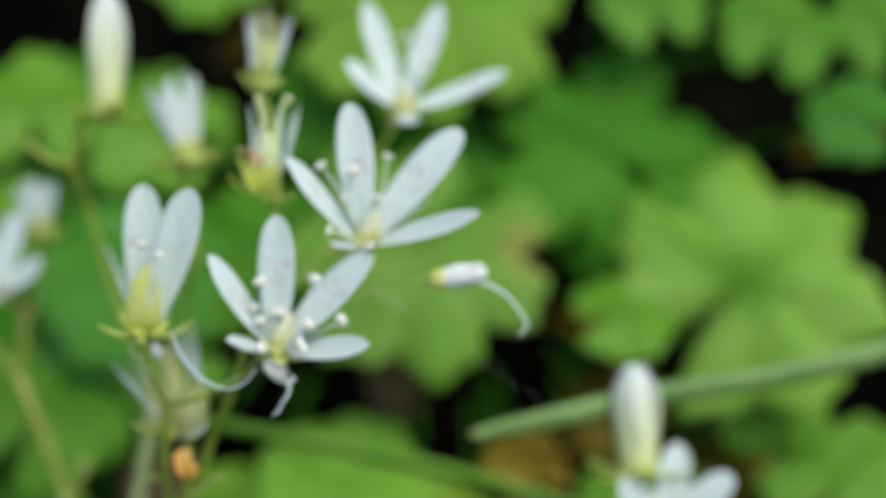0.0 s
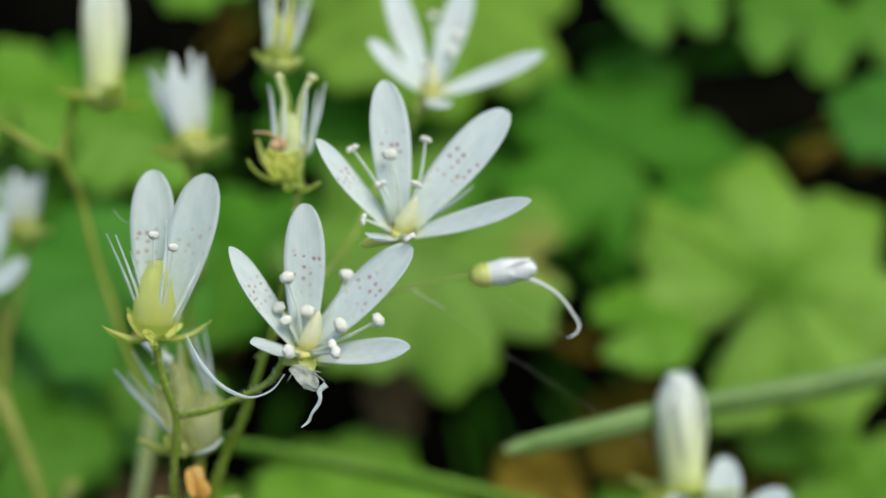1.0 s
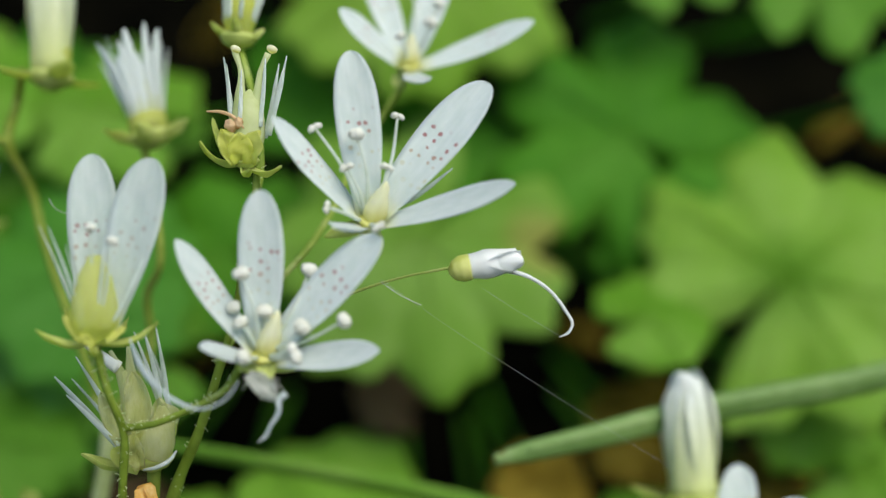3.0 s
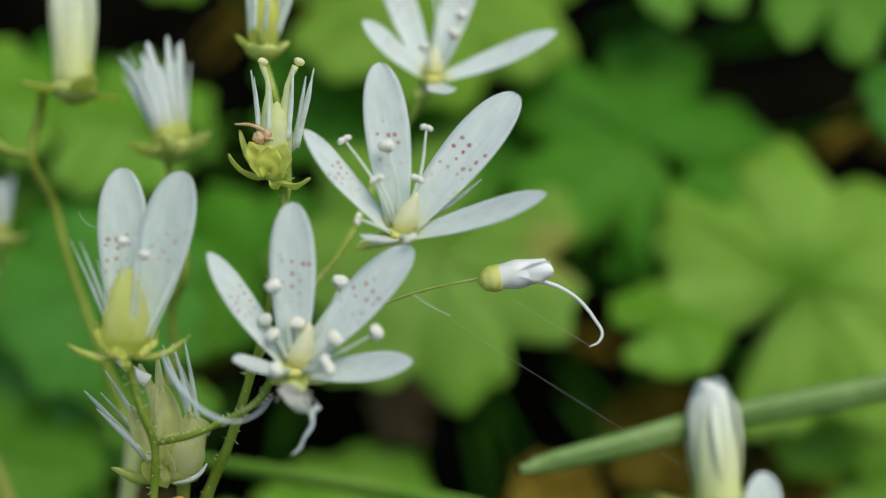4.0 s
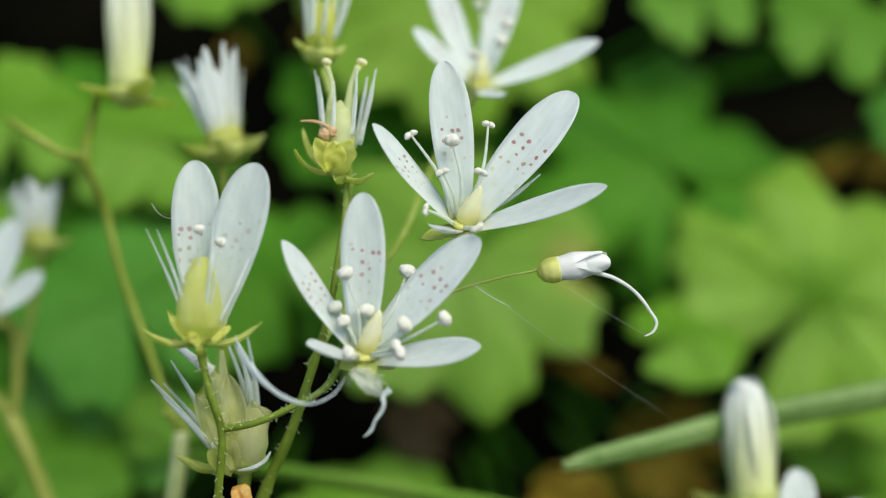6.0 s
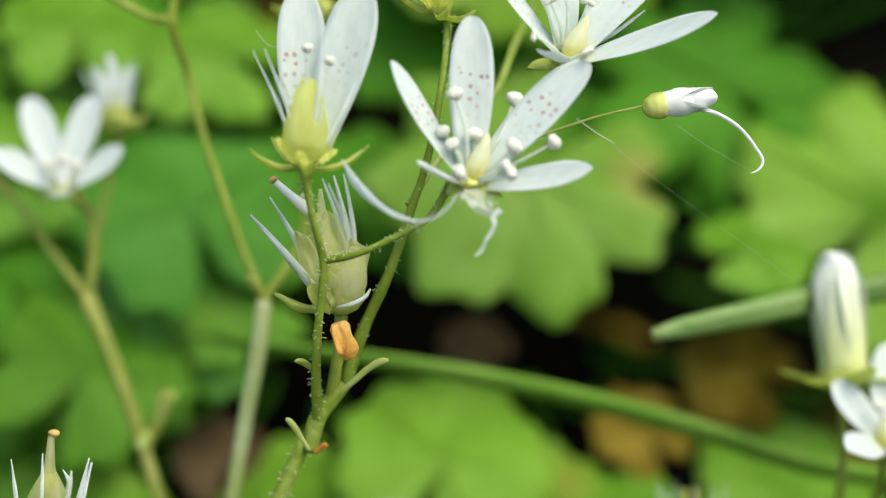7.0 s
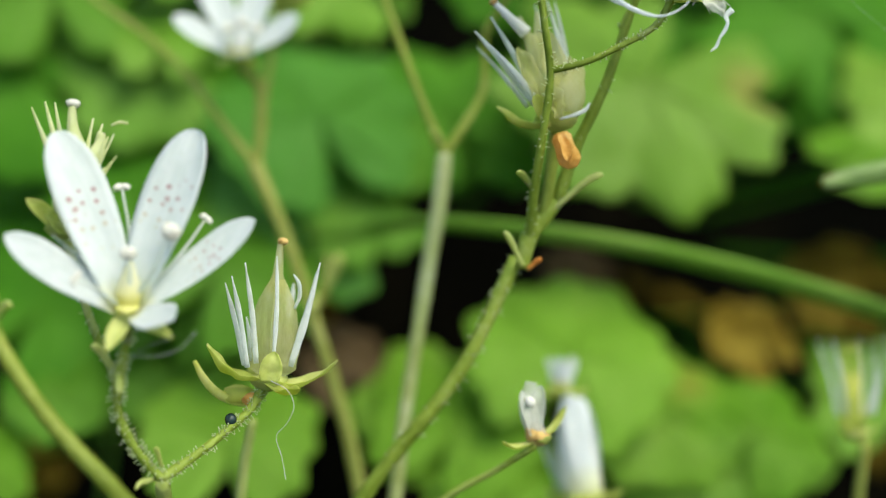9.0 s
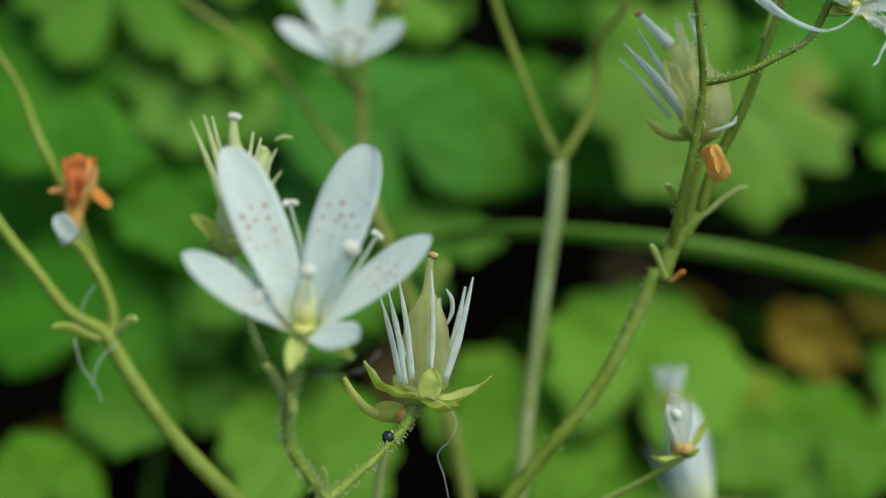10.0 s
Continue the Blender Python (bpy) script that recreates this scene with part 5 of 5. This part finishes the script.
g1 = grass("grass blade with a dry brown tip", [(2.15, 90.40, -14.35), (4.32, 90.60, -13.89), (8.12, 91.00, -13.16), (13.88, 92.50, -12.06), (28.13, 95.00, -10.00), (36.56, 97.00, -8.44), (49.82, 102.00, -5.83), rooted((60.53, 108.00, -13.45), 20, 10)],
           [0.4, 0.7, 0.85, 0.95, 1.0, 1.0, 1.0, 1.0])
part("dry_tip", tube([(1.91, 90.30, -14.38), (2.37, 90.40, -14.28), (2.88, 90.40, -14.18)], [0.08, 0.42, 0.56], 8, 5, 0.26), DEAD_LEAF, g1, "dry brown tip")
grass("long arching green grass blade", [rooted((-50.00, 134.00, -13.00), 0, 0), (-38.50, 126.00, -12.60), (-29.90, 117.00, -13.95), (-23.21, 104.00, -14.85), (-16.55, 102.00, -15.75), (-8.40, 101.00, -17.10), (-0.16, 101.00, -18.95), (7.30, 101.00, -21.00), (15.61, 101.00, -23.75), (25.37, 102.00, -25.63), rooted((36.43, 108.00, -32.27), 10, 10)],
      [0.4, 0.5, 0.55, 0.68, 0.82, 0.92, 0.98, 1.0, 1.0, 1.0, 0.9], DARK_GRASS)

# ---- spider threads ----
silk("spider thread stretched between flower and leaves", [(-4.62, 78.00, -2.53), (-0.87, 79.00, -5.25), (3.17, 80.00, -7.99), (7.17, 81.00, -10.63), (13.40, 84.00, -14.68)], 0.005)
silk("spider thread hanging from the bud", [(0.75, 77.60, -3.05), (2.69, 77.80, -4.31), (4.80, 77.60, -5.60)], 0.006)
silk("curled spider thread beside a petal", [(-21.93, 77.00, 1.94), (-21.55, 77.00, 1.40), (-21.16, 77.40, 1.18), (-20.53, 77.60, 1.23)], 0.02)
silk("spider thread from the pedicel", [(-4.67, 78.00, -2.63), (-3.62, 78.00, -3.37), (-2.50, 78.40, -3.93)], 0.02)

# ---- leaves of the bank ----


def leaf_blade(centre, radius, face, turn, lobes, depth, teeth, dome=0.12, thick=0.35, seed=0, notch=0.85, nr=9, na=110):
    """A round or lobed leaf blade: wavy rim, notch at the stalk, veins sunk between raised lobes. turn: degrees by which
    the leaf's tip leans from straight up (clockwise as it faces you)."""
    f = unit(face)
    r = unit(np.cross((0, 0, 1), f)) * -1
    u = np.cross(r, f) * -1
    u = u if u[2] > 0 else -u
    a0 = radians(turn)
    ax, ay = r * math.cos(a0) - u * math.sin(a0), u * math.cos(a0) + r * math.sin(a0)
    c = np.asarray(centre, dtype=float)
    rng = random.Random(seed)
    ph = rng.uniform(0, 9)
    top, bottom = [c], [c - f * thick]
    for i in range(1, nr + 1):
        s = i / nr
        for k in range(na):
            a = 2 * math.pi * k / na - math.pi
            rim = 1 + 0.06 * noise.noise(Vector((math.cos(a) * 1.5, math.sin(a) * 1.5, ph)))
            lob = abs(math.cos(a * lobes / 2)) ** 0.75
            rim *= 1 - depth * (1 - lob)
            rim *= 1 + 0.05 * math.cos(a * teeth + ph) * (0.4 + 0.6 * lob)
            n = max(0.0, 1 - abs(abs(a) - math.pi) / 0.42)
            rim *= 1 - notch * n ** 1.5
            q = radius * rim * s
            lift = -dome * radius * s * s + 0.06 * depth * radius * s * s * math.cos(a * lobes) + 0.07 * radius * s * noise.noise(Vector((math.cos(a) * s * 2, math.sin(a) * s * 2, ph + 3)))
            p = c + ax * q * math.sin(a) + ay * q * math.cos(a) + f * lift
            top.append(p)
            bottom.append(p - f * thick * (1 - 0.7 * s))
    n1 = len(top)
    faces = []
    for k in range(na):
        t = (k + 1) % na
        faces.append((0, 1 + t, 1 + k))
        faces.append((n1, n1 + 1 + k, n1 + 1 + t))
        for i in range(nr - 1):
            a, b, d, e = 1 + i * na + k, 1 + i * na + t, 1 + (i + 1) * na + t, 1 + (i + 1) * na + k
            faces.append((a, b, d, e))
            faces.append((n1 + e, n1 + d, n1 + b, n1 + a))
        o = 1 + (nr - 1) * na
        faces.append((o + k, o + t, n1 + o + t, n1 + o + k))
    return (top + bottom, faces), ax, ay, f


def leaf(label, centre, radius, face, turn=0, lobes=5, depth=0.3, teeth=15, material=LEAF, seed=0, dome=0.12):
    lf = thing("leaf", centre, label, "leaf", "bank leaves")
    shape, ax, ay, f = leaf_blade(centre, radius, face, turn, lobes, depth, teeth, dome, seed=seed)
    blade_ob = part("blade", shape, material, lf)
    c = np.asarray(centre, dtype=float)
    for k in range(lobes):
        a = 2 * math.pi * (k - (lobes - 1) / 2) / lobes * (0.98 if lobes % 2 else 1)
        w = ax * math.sin(a) + ay * math.cos(a)
        lifts = [-dome * radius * s * s + 0.06 * depth * radius * s * s * math.cos(a * lobes) for s in (0.0, 0.3, 0.6, 0.85)]
        part("vein", tube([c + w * radius * s + f * (h + 0.03) for s, h in zip((0.0, 0.3, 0.6, 0.85), lifts)], [0.3, 0.22, 0.14, 0.05], 6, 3), material, blade_ob)
    w = world_of(c)
    x, y = w[0] + random.Random(seed).uniform(-0.004, 0.004), w[1] + 0.02
    while ground_z(x, y) < w[2] - 0.016 and y < w[1] + 0.12:
        y += 0.003
    g = site_of((x, y, ground_z(x, y) - 0.002))
    part("petiole", tube([c - f * 0.2, c * 0.85 + g * 0.15 + np.array((0, 0, -0.6)), c * 0.45 + g * 0.55 + np.array((0, 0, -1)), g], [0.5, 0.5, 0.6, 0.7], 8, 6), DEEP_LEAF, lf)
    return lf


FRESH = "fresh green rounded leaf with toothed edge"
LOBED = "bright green deeply lobed leaf on the bank"
DEEP = "dark green lobed leaf in shade"
BLUE = "bluish-green lobed leaf behind the stalks"
PALE = "large pale green leaf with rounded lobes"
YGREEN = "small yellow-green leaf among darker ones"
YELLOW = "yellow-green leaf with an orange blotch"
BLOTCH = "lime green rounded leaf low on the bank"
DEAD = "dead yellow-brown leaf lying on the bank"
BROWN = "dull brown dead leaf in deep shade"
leaf(LOBED, (30.39, 118.00, -3.3), 14.6, (-0.05, -1, 0.4), -50, 7, 0.24, 14, LOBED_LEAF, 1)
leaf(FRESH, (22.41, 125.00, 26.4), 6.0, (0, -1, 0.5), 10, 5, 0.16, 11, MID_LEAF, 2)
leaf(FRESH, (35.6, 124.00, 23.4), 6.8, (0.1, -1, 0.4), -20, 5, 0.20, 11, MID_LEAF, 3)
leaf(DEEP, (42.52, 121.00, 13.73), 5.3, (-0.2, -1, 0.4), 60, 5, 0.20, 11, BLUE_LEAF, 4)
leaf(FRESH, (47.37, 127.00, 24.48), 6.1, (0, -1, 0.4), 20, 5, 0.20, 11, MID_LEAF, 45)
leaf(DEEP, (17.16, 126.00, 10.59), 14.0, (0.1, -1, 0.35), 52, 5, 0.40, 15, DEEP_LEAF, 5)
leaf(YELLOW, (-2.36, 117.00, 0.17), 14.1, (0.05, -1, 0.45), 141, 7, 0.28, 15, YELLOW_LEAF, 6)
leaf(PALE, (-1.8, 126.00, 27.2), 15.6, (0, -1, 0.5), 128, 7, 0.26, 15, PALE_LEAF, 7)
leaf(LOBED, (-25.11, 126.00, 31.22), 8.0, (0, -1, 0.5), 170, 5, 0.25, 13, LEAF, 8)
leaf(FRESH, (-43.16, 124.00, 14.96), 7.3, (0.2, -1, 0.4), 0, 5, 0.20, 13, LEAF, 9)
leaf(FRESH, (-30.89, 125.00, 12.98), 8.4, (0, -1, 0.5), 70, 5, 0.30, 13, LEAF, 10)
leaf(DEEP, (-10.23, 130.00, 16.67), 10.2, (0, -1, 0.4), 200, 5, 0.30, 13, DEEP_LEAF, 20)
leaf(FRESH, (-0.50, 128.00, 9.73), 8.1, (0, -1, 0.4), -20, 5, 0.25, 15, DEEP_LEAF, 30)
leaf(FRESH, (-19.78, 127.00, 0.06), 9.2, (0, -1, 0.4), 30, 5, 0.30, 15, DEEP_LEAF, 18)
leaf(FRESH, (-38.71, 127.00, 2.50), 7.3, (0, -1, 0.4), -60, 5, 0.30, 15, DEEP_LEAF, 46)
leaf(BLUE, (-32.12, 120.00, -2.75), 10.2, (0.1, -1, 0.4), 20, 5, 0.14, 13, BLUE_LEAF, 21)
leaf(BLUE, (-32.53, 122.00, -13.63), 6.9, (0.1, -1, 0.4), 150, 5, 0.30, 13, BLUE_LEAF, 32)
leaf(FRESH, (-47.80, 126.00, 4.22), 9.8, (0.1, -1, 0.4), 80, 5, 0.15, 13, MID_LEAF, 19)
leaf(DEEP, (-49.53, 124.00, -8.23), 7.8, (0.1, -1, 0.4), 40, 5, 0.15, 15, DEEP_LEAF, 22)
leaf(FRESH, (-44.33, 122.00, -18.53), 7.6, (0, -1, 0.5), -15, 5, 0.15, 13, MID_LEAF, 42)
leaf(FRESH, (-39.69, 117.00, -29.93), 6.3, (0, -1, 0.6), 15, 5, 0.20, 13, LEAF, 41)
leaf(FRESH, (-57.11, 124.00, 10.62), 8.8, (0.1, -1, 0.4), 10, 5, 0.30, 15, MID_LEAF, 43)
leaf(DEEP, (-38.87, 131.00, 15.68), 8.3, (0, -1, 0.4), 10, 5, 0.30, 15, DEEP_LEAF, 29)
leaf(FRESH, (-29.23, 129.00, 12.27), 6.5, (0, -1, 0.4), 120, 5, 0.30, 15, MID_LEAF, 47)
leaf(DEEP, (-59.98, 125.00, 2.87), 11.9, (0.1, -1, 0.4), 60, 5, 0.15, 15, DEEP_LEAF, 28)
leaf(YGREEN, (-47.00, 123.00, 5.16), 4.6, (0.1, -1, 0.5), 0, 5, 0.20, 11, LEAF, 48)
leaf(BLUE, (-56.56, 124.00, -19.37), 11.0, (0.1, -1, 0.4), -40, 5, 0.15, 15, DEEP_LEAF, 49)
leaf(FRESH, (-54.89, 121.00, -27.30), 4.7, (0, -1, 0.5), 170, 5, 0.15, 11, MID_LEAF, 27)
leaf(FRESH, (-46.96, 123.00, -25.53), 4.8, (0, -1, 0.5), 150, 5, 0.15, 11, MID_LEAF, 50)
leaf(FRESH, (-39.55, 116.00, -30.88), 7.7, (0, -1, 0.6), 0, 5, 0.1, 13, LIME_LEAF, 25)
leaf(FRESH, (-61.72, 120.00, -33.61), 5.4, (0, -1, 0.5), 30, 5, 0.20, 13, LEAF, 26)
leaf(DEEP, (-42.80, 130.00, -11.53), 8.1, (0, -1, 0.4), 30, 5, 0.25, 13, DEEP_LEAF, 36)
leaf(BLOTCH, (-9.90, 117.00, -24.55), 9.4, (0.05, -1, 0.6), -25, 5, 0.1, 11, LIME_LEAF, 23)
leaf(FRESH, (-1.90, 119.00, -29.35), 8.1, (0, -1, 0.7), 70, 5, 0.12, 13, YELLOW_EDGE, 14)
leaf(FRESH, (-20.02, 118.00, -30.38), 8.0, (0, -1, 0.7), -30, 5, 0.1, 13, LIME_LEAF, 31)
leaf(FRESH, (-21.97, 121.00, -28.83), 7.4, (0, -1, 0.6), 15, 5, 0.20, 13, LIME_LEAF, 40)
leaf(FRESH, (6.25, 118.00, -31.34), 7.3, (0, -1, 0.7), -30, 5, 0.20, 13, LEAF, 38)
leaf(FRESH, (21.64, 120.00, -28.84), 9.2, (0, -1, 0.7), -30, 5, 0.22, 13, LEAF, 39)
leaf(FRESH, (40.39, 119.00, -23.40), 8.3, (-0.1, -1, 0.7), -40, 5, 0.22, 13, LEAF, 15)
leaf(FRESH, (3.29, 118.00, -34.14), 10.6, (-0.1, -1, 0.8), 60, 5, 0.25, 15, LEAF, 24)
leaf(FRESH, (-15.86, 116.00, -35.79), 8.1, (0, -1, 0.8), -20, 5, 0.1, 13, LIME_LEAF, 44)
leaf(FRESH, (-40.50, 118.00, -16.39), 9.4, (0.1, -1, 0.6), -30, 5, 0.25, 13, MID_LEAF, 12)
leaf(DEEP, (-28.38, 122.00, -9.91), 7.3, (0, -1, 0.5), 90, 5, 0.25, 13, MID_LEAF, 11)
leaf(DEAD, (8.87, 123.00, -22.45), 4.9, (0.2, -1, 0.6), 30, 5, 0.14, 11, DEAD_LEAF, 16, 0.2)
leaf(DEAD, (18.75, 125.00, -17.31), 6.0, (-0.2, -1, 0.5), 60, 5, 0.14, 11, DEAD_LEAF, 34, 0.2)
leaf(DEAD, (30.65, 126.00, -23.26), 4.8, (0, -1, 0.8), 100, 5, 0.14, 11, DEAD_LEAF, 17, 0.2)
leaf(BROWN, (-29.68, 124.00, -24.73), 4.4, (0.2, -1, 0.3), 10, 5, 0.14, 9, BROWN_LEAF, 51, 0.2)
leaf(BROWN, (-5.17, 135.00, -15.24), 4.0, (0.2, -1, 0.3), 60, 5, 0.14, 9, BROWN_LEAF, 52, 0.2)
leaf(FRESH, (25.54, 122.00, 2.53), 6.7, (0, -1, 0.4), -30, 5, 0.20, 13, DEEP_LEAF, 53)
leaf(DEEP, (19.93, 125.00, 0.98), 6.3, (0, -1, 0.4), 40, 5, 0.20, 13, DEEP_LEAF, 54)
leaf(FRESH, (33.58, 122.00, -14.25), 7.7, (0, -1, 0.4), 150, 5, 0.20, 13, LEAF, 55)
leaf(FRESH, (-35.89, 122.00, -8.45), 6.7, (0, -1, 0.4), 50, 5, 0.20, 13, BLUE_LEAF, 56)
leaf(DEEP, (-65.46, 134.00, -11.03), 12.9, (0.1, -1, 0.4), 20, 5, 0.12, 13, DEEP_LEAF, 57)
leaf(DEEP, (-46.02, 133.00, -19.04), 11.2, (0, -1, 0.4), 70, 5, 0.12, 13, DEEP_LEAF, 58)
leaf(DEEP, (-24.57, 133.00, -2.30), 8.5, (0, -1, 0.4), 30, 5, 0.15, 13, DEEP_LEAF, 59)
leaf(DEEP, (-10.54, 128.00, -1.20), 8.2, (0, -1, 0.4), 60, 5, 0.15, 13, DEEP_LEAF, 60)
leaf(FRESH, (-36.70, 123.00, -15.60), 7.6, (0, -1, 0.5), 60, 5, 0.20, 13, MID_LEAF, 62)
leaf(FRESH, (17.83, 117.00, -6.62), 5.3, (0, -1, 0.8), -80, 5, 0.06, 9, LEAF, 61)


# ---- litter on the bank ----


def litter(count, seed):
    """Bits of dead leaf and twig strewn over the bank."""
    rng = random.Random(seed)
    bits, twigs = [], []
    for k in range(count):
        x, y = rng.uniform(-0.16, 0.14), rng.uniform(0.10, 0.34)
        p = site_of((x, y, ground_z(x, y) + 0.001))
        a = unit((rng.uniform(-1, 1), rng.uniform(-0.6, 0.2), rng.uniform(-0.6, 0.8)))
        if k % 4:
            bits.append(blade(p, p + a * rng.uniform(4, 11), (rng.uniform(-0.4, 0.4), -1, rng.uniform(0.2, 1)), rng.uniform(2.5, 6), rng.uniform(-0.4, 0.4), 0.3, 0.5, 0.55, 0.2, 4, 6, k, 0.15))
        else:
            twigs.append(tube([p, p + a * rng.uniform(6, 12) + np.array((0, 0, 1.5)), p + a * rng.uniform(14, 26)], [0.6, 0.5, 0.3], 6, 3, wobble=0.3))
    t = thing("leaf_litter", site_of((0, 0.2, ground_z(0, 0.2))), "brown leaf bits and shade-darkened twigs strewn over the humus", "leaf litter", "", "stuff")
    part("leaf_bits", join(*bits), DEAD_LEAF, t, "", "stuff")
    # twigs take the humus colour, with the bank's shade already in it
    part("twigs", join(*twigs), SHADED_SOIL, t, "", "stuff")


litter(170, 11)
